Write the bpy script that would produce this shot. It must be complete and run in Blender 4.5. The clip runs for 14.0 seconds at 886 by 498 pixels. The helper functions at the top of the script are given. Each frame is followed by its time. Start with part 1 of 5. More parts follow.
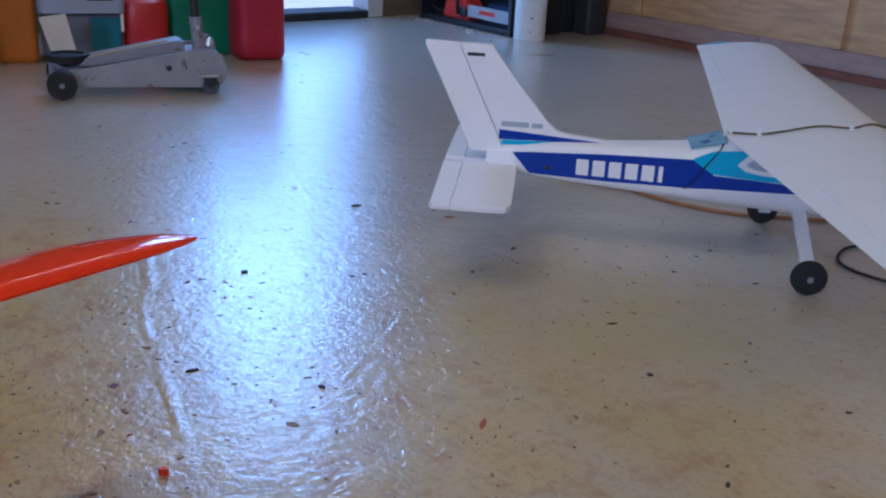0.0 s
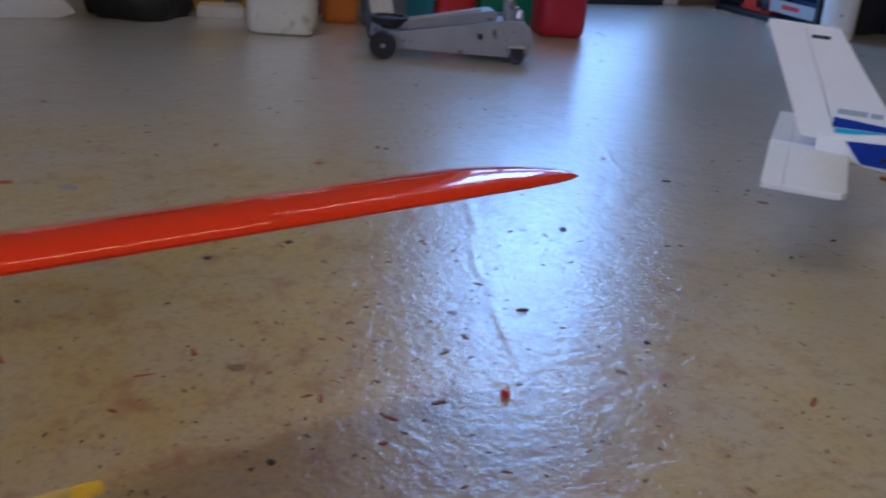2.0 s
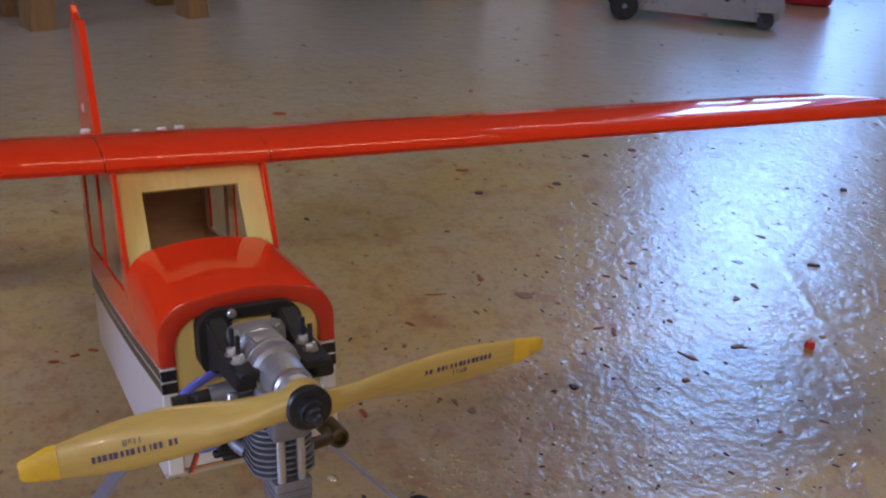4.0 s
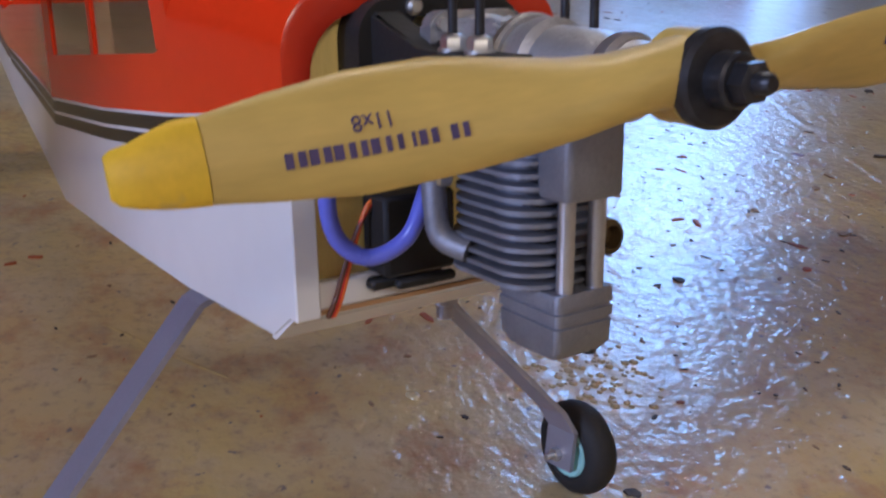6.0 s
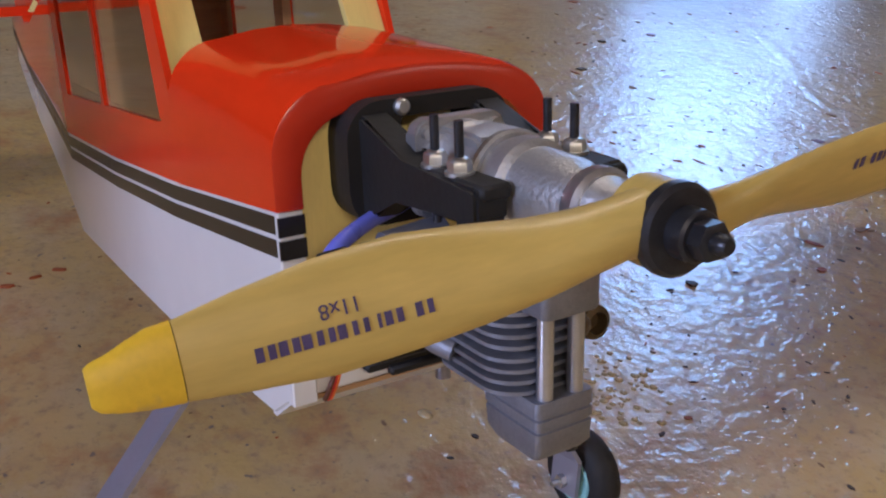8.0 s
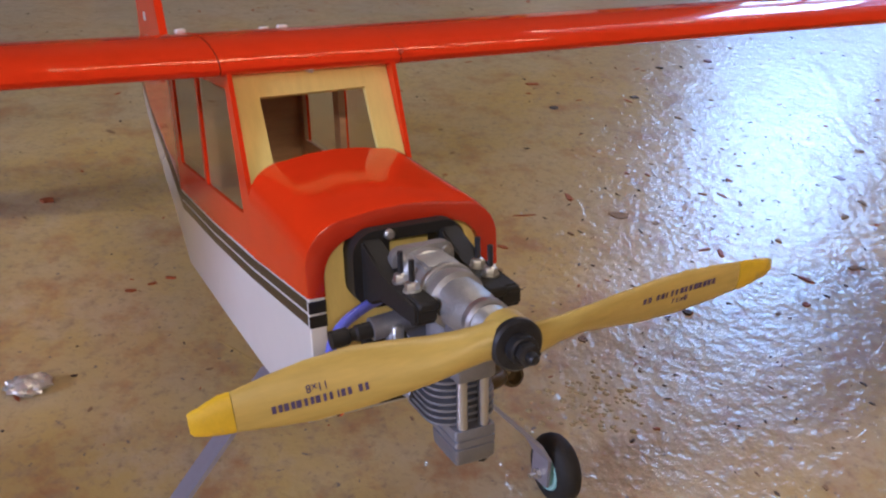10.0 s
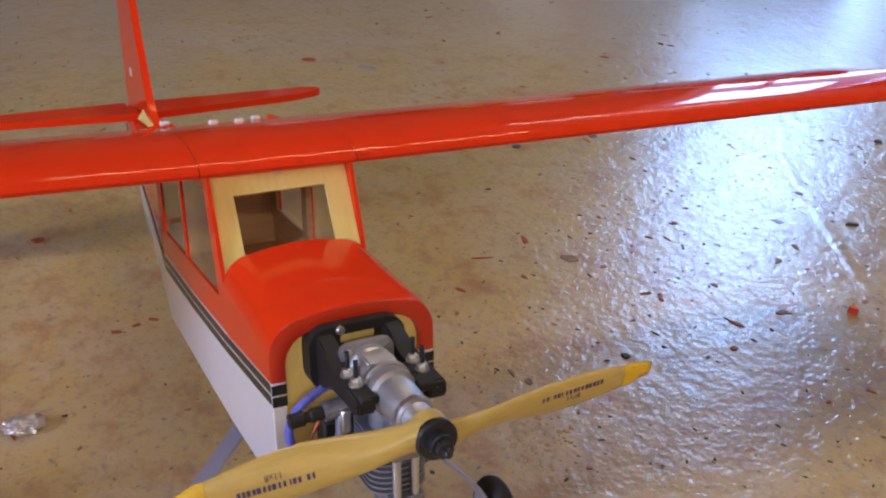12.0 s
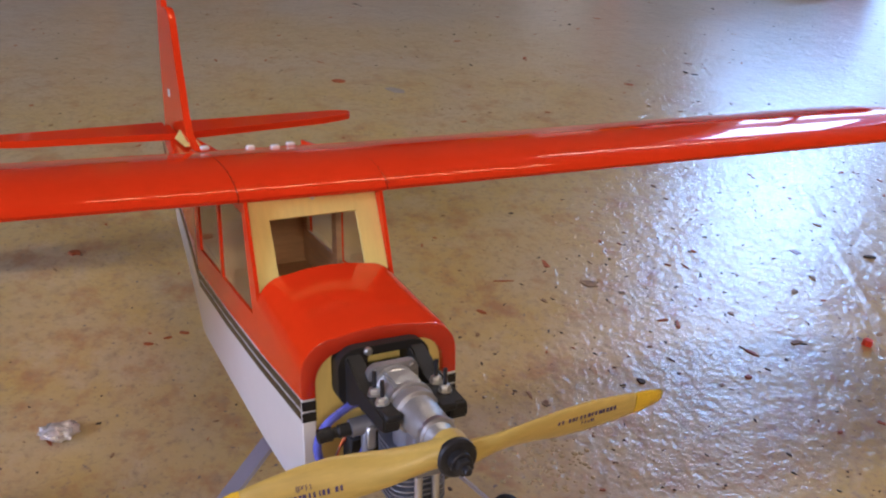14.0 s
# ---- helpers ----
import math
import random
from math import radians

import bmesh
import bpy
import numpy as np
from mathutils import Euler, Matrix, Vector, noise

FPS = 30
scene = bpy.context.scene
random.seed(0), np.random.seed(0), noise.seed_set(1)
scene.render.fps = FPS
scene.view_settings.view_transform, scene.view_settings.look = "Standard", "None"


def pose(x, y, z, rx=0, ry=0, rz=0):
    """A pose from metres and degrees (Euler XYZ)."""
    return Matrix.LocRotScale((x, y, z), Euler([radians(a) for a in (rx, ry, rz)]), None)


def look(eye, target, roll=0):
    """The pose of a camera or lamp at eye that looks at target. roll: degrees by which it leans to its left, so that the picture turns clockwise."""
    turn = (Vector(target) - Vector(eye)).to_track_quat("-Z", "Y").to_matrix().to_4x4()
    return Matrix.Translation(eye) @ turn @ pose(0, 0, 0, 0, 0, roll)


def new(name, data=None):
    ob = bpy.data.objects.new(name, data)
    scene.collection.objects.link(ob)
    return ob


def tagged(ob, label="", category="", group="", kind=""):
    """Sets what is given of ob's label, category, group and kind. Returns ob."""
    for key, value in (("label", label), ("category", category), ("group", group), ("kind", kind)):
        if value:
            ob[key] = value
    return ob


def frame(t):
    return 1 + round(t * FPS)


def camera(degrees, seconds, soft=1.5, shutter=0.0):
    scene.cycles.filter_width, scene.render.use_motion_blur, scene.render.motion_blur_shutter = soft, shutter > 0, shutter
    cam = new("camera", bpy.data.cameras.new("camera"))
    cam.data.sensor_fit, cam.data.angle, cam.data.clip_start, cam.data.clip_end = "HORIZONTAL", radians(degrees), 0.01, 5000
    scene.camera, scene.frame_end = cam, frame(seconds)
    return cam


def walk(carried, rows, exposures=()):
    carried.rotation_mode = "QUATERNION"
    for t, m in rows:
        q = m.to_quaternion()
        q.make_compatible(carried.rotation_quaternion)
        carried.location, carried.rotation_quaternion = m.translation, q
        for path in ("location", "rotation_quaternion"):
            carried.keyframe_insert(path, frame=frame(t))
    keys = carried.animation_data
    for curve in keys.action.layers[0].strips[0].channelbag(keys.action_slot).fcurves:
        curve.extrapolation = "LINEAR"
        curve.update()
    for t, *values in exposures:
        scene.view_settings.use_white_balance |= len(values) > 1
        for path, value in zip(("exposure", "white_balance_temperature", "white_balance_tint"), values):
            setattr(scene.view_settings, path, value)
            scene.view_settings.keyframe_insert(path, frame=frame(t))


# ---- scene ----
cam = camera(49.1, 14.0, soft=2.1, shutter=0.4)
PATH = [
    (0, (0.989, 1.052, 0.732), (0.308, 2.794, 0.025), 2.8),
    (0.5, (0.969, 1.047, 0.725), (0.232, 2.762, 0.007), 3.5),
    (1, (0.964, 1.01, 0.725), (0.148, 2.69, 0.011), 3.5),
    (1.5, (0.93, 0.97, 0.707), (0.006, 2.592, -0.012), 4.2),
    (2, (0.884, 0.913, 0.685), (-0.207, 2.411, -0.067), 4.6),
    (2.5, (0.846, 0.863, 0.678), (-0.378, 2.242, -0.096), 5.1),
    (3, (0.832, 0.801, 0.675), (-0.547, 2.002, -0.134), 4.6),
    (3.2, (0.847, 0.793, 0.67), (-0.576, 1.941, -0.141), 3.6),
    (5.5, (0.53, 0.853, 0.394), (-0.59, 2.301, -0.413), 5.3),
    (6, (0.518, 0.835, 0.364), (-0.663, 2.235, -0.44), 4.9),
    (6.5, (0.509, 0.844, 0.35), (-0.676, 2.217, -0.494), 5.4),
    (7, (0.503, 0.862, 0.363), (-0.69, 2.238, -0.464), 4.8),
    (7.5, (0.508, 0.857, 0.389), (-0.684, 2.213, -0.471), 4.1),
    (9.8, (0.632, 0.8, 0.526), (-0.651, 1.998, -0.433), 3.3),
    (10, (0.654, 0.791, 0.547), (-0.656, 1.964, -0.405), 3.2),
    (10.5, (0.704, 0.775, 0.569), (-0.625, 1.948, -0.357), 3.4),
    (11, (0.75, 0.752, 0.591), (-0.6, 1.909, -0.324), 4.2),
    (11.5, (0.736, 0.755, 0.61), (-0.571, 1.948, -0.322), 5.8),
    (12, (0.71, 0.769, 0.652), (-0.571, 1.967, -0.311), 4.4),
    (12.5, (0.715, 0.754, 0.669), (-0.585, 1.924, -0.302), 4.6),
    (13, (0.722, 0.743, 0.676), (-0.617, 1.887, -0.271), 4.7),
    (13.5, (0.725, 0.744, 0.673), (-0.609, 1.895, -0.274), 5.1),
    (14, (0.728, 0.748, 0.675), (-0.594, 1.921, -0.26), 5.2),
]
LOOKS = [(0.0, -0.32, 4430, 23), (1.5, -0.54, 4560, 23), (2.2, -0.60, 4640, 23), (3.2, -0.52, 4860, 26), (5.3, -0.28, 4780, 26), (7.7, -0.25, 4920, 26), (9.8, -0.06, 5160, 27), (11.0, 0.0, 5190, 27), (12.0, 0.01, 5190, 27), (14.0, 0.03, 5190, 27)]
walk(cam, [(t, look(eye, target, roll)) for t, eye, target, roll in PATH], LOOKS)

# ---- world and light ----
ROOM = pose(0, 0, 0, 0, 0, -30.3)          # room axes: a along the side wall, b along the door wall
A_DOOR, B_SIDE, A_BACK, B_NEAR, H_ROOM = -4.36, 5.42, 3.4, -2.6, 2.5
D0 = 3.30                                  # the doorway reaches from here, behind the cans
world = bpy.data.worlds.new("sky")
scene.world = world
world.use_nodes = True
sky = world.node_tree.nodes.new("ShaderNodeTexSky")
sky.sky_type, sky.sun_disc = "NISHITA", False
sky.sun_elevation, sky.sun_rotation = radians(48), radians(200)
world.node_tree.nodes["Background"].inputs["Strength"].default_value = 0.15
world.node_tree.links.new(sky.outputs[0], world.node_tree.nodes["Background"].inputs["Color"])


def lamp(name, kind, m, energy, color, **extra):
    data = bpy.data.lights.new(name, kind)
    data.energy, data.color = energy, color
    for key, value in extra.items():
        if key == "size": data.size = value
        if key == "size_y": data.shape, data.size_y = "RECTANGLE", value
        if key == "radius": data.shadow_soft_size = value
        if key == "angle": data.angle = value
    ob = new(name, data)
    ob.matrix_world = m
    return ob


sun = lamp("sun", "SUN", look((0, 0, 5), (0.9, 2.2, 0)), 5.0, (1, 0.95, 0.88), angle=radians(0.5))
# the sky through the open side door and through a wide high window, unseen and added in the near wall for the cool side
# light; warm tubes under the ceiling
lamp("door_daylight", "AREA", ROOM @ look((A_DOOR - 0.2, 3.90, 1.79), (0, 3.90, 1.05)), 34, (0.46, 0.75, 1.0), size=0.78, size_y=0.98)
lamp("door_ground_light", "AREA", ROOM @ look((A_DOOR - 0.2, 3.88, 0.50), (A_DOOR + 1.0, 3.88, 1.9)), 15, (0.52, 0.77, 1.0), size=1.05, size_y=0.8)
lamp("window_daylight", "AREA", ROOM @ look((1.3, B_NEAR - 0.2, 1.80), (0.6, 1.0, 0.3)), 106, (0.90, 0.93, 1.0), size=1.4, size_y=0.8)
TUBES = [(3.0, 0.9, 0.09, 1.5, 76), (-1.25, 1.6, 0.10, 1.5, 20), (2.5, 4.55, 0.06, 1.5, 25), (-3.56, 3.03, 0.04, 1.25, 7)]
for a, b, wide, span, watts in TUBES:
    lamp("tube_light", "AREA", ROOM @ pose(a, b, H_ROOM - 0.085), watts, (1.0, 0.79, 0.45), size=wide, size_y=span)


# ---- materials ----
def mat(name, color, rough=0.5, metal=0.0, vary=0.12, scale=12.0, bump=0.0, bscale=80.0, coat=0.0, alpha=1.0, trans=0.0, spots=None, rvary=0.1):
    """A surface with tone variation at two scales, fine relief and uneven gloss."""
    m = bpy.data.materials.new(name)
    m.use_nodes = True
    nt = m.node_tree
    b = nt.nodes["Principled BSDF"]
    co = nt.nodes.new("ShaderNodeTexCoord")
    n1, n2 = nt.nodes.new("ShaderNodeTexNoise"), nt.nodes.new("ShaderNodeTexNoise")
    n1.inputs["Scale"].default_value, n1.inputs["Detail"].default_value = scale, 5
    n2.inputs["Scale"].default_value, n2.inputs["Detail"].default_value = scale * 9, 3
    for n in (n1, n2):
        nt.links.new(co.outputs["Object"], n.inputs["Vector"])
    mixf = nt.nodes.new("ShaderNodeMath")
    mixf.operation = "MULTIPLY_ADD"
    mixf.inputs[1].default_value = 0.35
    half = nt.nodes.new("ShaderNodeMath")
    half.operation = "MULTIPLY"
    half.inputs[1].default_value = 0.65
    nt.links.new(n1.outputs["Fac"], half.inputs[0])
    nt.links.new(n2.outputs["Fac"], mixf.inputs[0])
    nt.links.new(half.outputs[0], mixf.inputs[2])
    ramp = nt.nodes.new("ShaderNodeValToRGB")
    lo, hi = [max(0.0, c * (1 - vary)) for c in color], [min(1.0, c * (1 + vary)) for c in color]
    ramp.color_ramp.elements[0].position, ramp.color_ramp.elements[0].color = 0.3, (*lo, 1)
    ramp.color_ramp.elements[1].position, ramp.color_ramp.elements[1].color = 0.7, (*hi, 1)
    nt.links.new(mixf.outputs[0], ramp.inputs["Fac"])
    out = ramp.outputs["Color"]
    if spots:
        col, amount, sc = spots
        n3 = nt.nodes.new("ShaderNodeTexNoise")
        n3.inputs["Scale"].default_value, n3.inputs["Detail"].default_value = sc, 6
        nt.links.new(co.outputs["Object"], n3.inputs["Vector"])
        r3 = nt.nodes.new("ShaderNodeValToRGB")
        r3.color_ramp.elements[0].position, r3.color_ramp.elements[1].position = 0.62 - amount, 0.72 - amount * 0.6
        nt.links.new(n3.outputs["Fac"], r3.inputs["Fac"])
        mx = nt.nodes.new("ShaderNodeMix")
        mx.data_type = "RGBA"
        nt.links.new(r3.outputs["Color"], mx.inputs["Factor"])
        nt.links.new(out, mx.inputs["A"])
        mx.inputs["B"].default_value = (*col, 1)
        out = mx.outputs["Result"]
    nt.links.new(out, b.inputs["Base Color"])
    rr = nt.nodes.new("ShaderNodeMapRange")
    rr.inputs["To Min"].default_value, rr.inputs["To Max"].default_value = max(0.02, rough - rvary), min(1, rough + rvary)
    nt.links.new(n1.outputs["Fac"], rr.inputs["Value"])
    nt.links.new(rr.outputs[0], b.inputs["Roughness"])
    b.inputs["Metallic"].default_value = metal
    b.inputs["Coat Weight"].default_value = coat
    b.inputs["Coat Roughness"].default_value = 0.06
    b.inputs["Alpha"].default_value = alpha
    b.inputs["Transmission Weight"].default_value = trans
    if bump:
        bp, nb = nt.nodes.new("ShaderNodeBump"), nt.nodes.new("ShaderNodeTexNoise")
        nb.inputs["Scale"].default_value, nb.inputs["Detail"].default_value = bscale, 4
        nt.links.new(co.outputs["Object"], nb.inputs["Vector"])
        bp.inputs["Strength"].default_value, bp.inputs["Distance"].default_value = bump, 0.002
        nt.links.new(nb.outputs["Fac"], bp.inputs["Height"])
        nt.links.new(bp.outputs[0], b.inputs["Normal"])
    return m


def wood(name, color, stretch=(1, 1, 1), scale=20.0, rough=0.55, vary=0.3, coat=0.0, bump=0.15):
    m = mat(name, color, rough, vary=vary, scale=scale, bump=bump, bscale=60, coat=coat)
    nt = m.node_tree
    co = [n for n in nt.nodes if n.type == "TEX_COORD"][0]
    mp = nt.nodes.new("ShaderNodeMapping")
    mp.inputs["Scale"].default_value = stretch
    nt.links.new(co.outputs["Object"], mp.inputs["Vector"])
    for n in nt.nodes:
        if n.type == "TEX_NOISE":
            nt.links.new(mp.outputs[0], n.inputs["Vector"])
    return m


def floor_paint():
    """Sealed grey-beige concrete: worn paint, rusty stains, an orange-peel gloss."""
    m = mat("floor_paint", (0.53, 0.50, 0.455), 0.33, vary=0.14, scale=2.2, rvary=0.06)
    nt = m.node_tree
    b = nt.nodes["Principled BSDF"]
    co = [n for n in nt.nodes if n.type == "TEX_COORD"][0]
    base = b.inputs["Base Color"].links[0].from_socket

    def noise_tex(scale, detail=5, rough=0.6):
        n = nt.nodes.new("ShaderNodeTexNoise")
        n.inputs["Scale"].default_value, n.inputs["Detail"].default_value, n.inputs["Roughness"].default_value = scale, detail, rough
        nt.links.new(co.outputs["Object"], n.inputs["Vector"])
        return n.outputs["Fac"]

    # the brown stains thicken round the place where the engine drips and fade away over a pace or two;
    # an ochre stain of its own lies under the white airplane's tail
    def round_mask(at, inner, outer, low):
        far = nt.nodes.new("ShaderNodeVectorMath")
        far.operation = "DISTANCE"
        nt.links.new(co.outputs["Object"], far.inputs[0])
        far.inputs[1].default_value = (*at, 0)
        fade = nt.nodes.new("ShaderNodeMapRange")
        fade.interpolation_type = "SMOOTHSTEP"
        for key, value in (("From Min", inner), ("From Max", outer), ("To Min", 1.0), ("To Max", low)):
            fade.inputs[key].default_value = value
        ragged = nt.nodes.new("ShaderNodeMath")
        ragged.operation = "MULTIPLY_ADD"
        ragged.inputs[1].default_value = outer * 1.1
        nt.links.new(noise_tex(2.0 / outer, 6, 0.65), ragged.inputs[0])
        nt.links.new(far.outputs["Value"], ragged.inputs[2])
        shift = nt.nodes.new("ShaderNodeMath")
        shift.operation = "SUBTRACT"
        shift.inputs[1].default_value = outer * 0.55
        nt.links.new(ragged.outputs[0], shift.inputs[0])
        nt.links.new(shift.outputs[0], fade.inputs["Value"])
        return fade.outputs[0]

    worn = round_mask((-0.45, 1.05), 0.7, 2.3, 0.18)
    ochre = round_mask((-0.72, 2.64), 0.10, 0.46, 0.0)

    def blend(base, fac, lo, hi, col, mask=worn):
        r = nt.nodes.new("ShaderNodeMapRange")
        r.inputs["From Min"].default_value, r.inputs["From Max"].default_value = lo, hi
        nt.links.new(fac, r.inputs["Value"])
        mx = nt.nodes.new("ShaderNodeMix")
        mx.data_type = "RGBA"
        weigh = nt.nodes.new("ShaderNodeMath")
        weigh.operation = "MULTIPLY"
        nt.links.new(r.outputs[0], weigh.inputs[0])
        nt.links.new(mask, weigh.inputs[1])
        nt.links.new(weigh.outputs[0], mx.inputs["Factor"])
        nt.links.new(base, mx.inputs["A"])
        mx.inputs["B"].default_value = (*col, 1)
        return mx.outputs["Result"]

    base = blend(base, noise_tex(1.2), -0.1, 0.35, (0.48, 0.425, 0.315))
    base = blend(base, noise_tex(4.0), 0.22, 0.58, (0.50, 0.38, 0.13))
    base = blend(base, noise_tex(15.0, 8, 0.7), 0.50, 0.66, (0.37, 0.205, 0.085))
    base = blend(base, noise_tex(38.0, 6), 0.70, 0.78, (0.16, 0.10, 0.07))
    base = blend(base, noise_tex(9.0, 7, 0.75), 0.52, 0.80, (0.52, 0.46, 0.33))
    base = blend(base, noise_tex(55.0, 5, 0.65), 0.50, 0.74, (0.36, 0.275, 0.16))
    base = blend(base, noise_tex(110.0, 5, 0.7), 0.56, 0.82, (0.20, 0.15, 0.10))
    base = blend(base, noise_tex(5.0), 0.25, 0.62, (0.46, 0.385, 0.16), ochre)
    nt.links.new(base, b.inputs["Base Color"])
    # small dull pits and specks that break the gloss
    speck = nt.nodes.new("ShaderNodeMapRange")
    speck.inputs["From Min"].default_value, speck.inputs["From Max"].default_value = 0.69, 0.725
    nt.links.new(noise_tex(95.0, 2, 0.5), speck.inputs["Value"])
    mx = nt.nodes.new("ShaderNodeMix")
    mx.data_type = "RGBA"
    nt.links.new(speck.outputs[0], mx.inputs["Factor"])
    nt.links.new(base, mx.inputs["A"])
    mx.inputs["B"].default_value = (0.17, 0.145, 0.125, 1)
    nt.links.new(mx.outputs["Result"], b.inputs["Base Color"])
    gloss = nt.nodes.new("ShaderNodeMapRange")
    gloss.inputs["To Min"].default_value, gloss.inputs["To Max"].default_value = 0.75, 0.0
    nt.links.new(speck.outputs[0], gloss.inputs["Value"])
    nt.links.new(gloss.outputs[0], b.inputs["Coat Weight"])

    def weigh(fac, k, rest=None):
        n = nt.nodes.new("ShaderNodeMath")
        n.operation = "MULTIPLY_ADD"
        n.inputs[1].default_value, n.inputs[2].default_value = k, 0.0
        nt.links.new(fac, n.inputs[0])
        if rest:
            nt.links.new(rest, n.inputs[2])
        return n.outputs[0]

    # relief of the paint: brush waves, orange peel and pits
    dent = nt.nodes.new("ShaderNodeMapRange")
    dent.interpolation_type = "SMOOTHSTEP"
    for key, value in (("From Min", 0.53), ("From Max", 0.68), ("To Min", 0.0), ("To Max", 1.0)):
        dent.inputs[key].default_value = value
    nt.links.new(noise_tex(46.0, 2, 0.5), dent.inputs["Value"])
    hgt = weigh(noise_tex(13.0, 2), 2.0, weigh(noise_tex(34.0, 2), 1.2, weigh(noise_tex(85.0, 3, 0.6), 1.3, weigh(dent.outputs[0], -0.42))))
    for strength, socket in ((0.30, "Normal"), (1.0, "Coat Normal")):
        bp = nt.nodes.new("ShaderNodeBump")
        bp.inputs["Strength"].default_value, bp.inputs["Distance"].default_value = strength, 0.0014
        nt.links.new(hgt, bp.inputs["Height"])
        nt.links.new(bp.outputs[0], b.inputs[socket])
    b.inputs["Specular IOR Level"].default_value = 0.8
    b.inputs["Coat Roughness"].default_value = 0.10
    return m


FLOOR = floor_paint()
ORANGE = mat("orange_film", (0.76, 0.041, 0.0002), 0.07, vary=0.05, scale=9, bump=0.02, bscale=30, rvary=0.03)
ORANGE.node_tree.nodes["Principled BSDF"].inputs["Specular IOR Level"].default_value = 0.30
ORANGE.node_tree.nodes["Principled BSDF"].inputs["Specular Tint"].default_value = (1.0, 0.62, 0.22, 1)
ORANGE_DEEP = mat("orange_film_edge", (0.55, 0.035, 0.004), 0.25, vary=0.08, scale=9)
WHITE_FILM = mat("white_film", (0.80, 0.79, 0.77), 0.07, vary=0.03, scale=8, rvary=0.03)
WHITE_FOAM = mat("white_foam", (0.80, 0.80, 0.79), 0.5, vary=0.03, scale=14, bump=0.05, bscale=200)
BLACK_FILM = mat("black_film", (0.018, 0.016, 0.014), 0.25, vary=0.2)
BLACK_PLASTIC = mat("black_plastic", (0.010, 0.009, 0.0085), 0.62, vary=0.25, scale=60, bump=0.1, bscale=400)
RUBBER = mat("black_rubber", (0.014, 0.013, 0.013), 0.72, vary=0.25, scale=70, bump=0.15, bscale=500)
PLY = wood("birch_ply", (0.84, 0.67, 0.20), (2, 14, 2), 14, 0.5, 0.07)
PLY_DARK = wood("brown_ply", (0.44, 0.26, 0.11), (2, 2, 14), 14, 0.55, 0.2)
MAPLE = wood("maple_varnish", (0.56, 0.405, 0.092), (6, 1.2, 6), 7, 0.36, 0.20, 0.15, 0.05)
YELLOW = mat("yellow_paint", (0.75, 0.485, 0.003), 0.45, vary=0.12, scale=60, spots=((0.50, 0.36, 0.10), 0.03, 70))
INK = mat("blue_ink", (0.07, 0.05, 0.14), 0.5, vary=0.3, scale=300)
ALU = mat("cast_aluminium", (0.27, 0.275, 0.315), 0.5, 0.65, vary=0.16, scale=90, bump=0.2, bscale=500)
ALU_LIGHT = mat("sandblasted_aluminium", (0.44, 0.435, 0.43), 0.42, 0.7, vary=0.14, scale=120, bump=0.25, bscale=600)
ALU_BRIGHT = mat("bright_aluminium", (0.60, 0.60, 0.63), 0.32, 0.9, vary=0.1, scale=90)
ALU_STRIP = mat("dull_aluminium_strip", (0.36, 0.36, 0.44), 0.4, 0.5, vary=0.08, scale=60)
STEEL = mat("zinc_steel", (0.62, 0.62, 0.60), 0.42, 1.0, vary=0.15, scale=200)
DARK_STEEL = mat("dark_steel", (0.045, 0.045, 0.05), 0.36, 0.6, vary=0.3, scale=200)
BRASS = mat("tarnished_brass", (0.09, 0.06, 0.025), 0.5, 0.5, vary=0.3, scale=150)
BLUE_TUBE = mat("blue_silicone", (0.16, 0.18, 0.72), 0.3, vary=0.08, scale=60)
WIRE_ORANGE = mat("orange_wire", (0.75, 0.16, 0.01), 0.45)
WIRE_RED = mat("red_wire", (0.55, 0.02, 0.01), 0.45)
WIRE_BROWN = mat("brown_wire", (0.10, 0.035, 0.015), 0.45)
CLEAR = mat("clear_film", (0.95, 0.93, 0.88), 0.03, trans=1.0, vary=0.02, rvary=0.01)
TEAL_HUB = mat("pale_green_hub", (0.36, 0.66, 0.62), 0.4, vary=0.05)
BLUE_DECAL = mat("blue_decal", (0.003, 0.034, 0.32), 0.3, vary=0.08)
CYAN_DECAL = mat("cyan_decal", (0.05, 0.42, 0.66), 0.3, vary=0.06)
GREY_DECAL = mat("grey_decal", (0.36, 0.42, 0.48), 0.4)


# ---- mesh helpers ----
def V(*a):
    return Vector(a)


def finish(name, bm, material, smooth):
    bmesh.ops.recalc_face_normals(bm, faces=bm.faces)
    me = bpy.data.meshes.new(name)
    bm.to_mesh(me)
    bm.free()
    me.materials.append(material)
    if smooth:
        me.shade_smooth()
        me.set_sharp_from_angle(angle=radians(38))
    return me


def part(name, bm, material, parent, label="", smooth=True):
    ob = new(name, finish(name, bm, material, smooth))
    ob.parent = parent
    return tagged(ob, label)


def thing(name, bm, material, m, label, category, group="", kind="", smooth=True):
    ob = new(name, finish(name, bm, material, smooth))
    ob.matrix_world = m
    return tagged(ob, label, category, group, kind)


def empty(name, m, label, category, group="", kind=""):
    ob = new(name)
    ob.empty_display_size = 0.05
    ob.matrix_world = m
    return tagged(ob, label, category, group, kind)


def axes_to(d):
    return Vector(d).normalized().to_track_quat("Z", "Y").to_matrix()


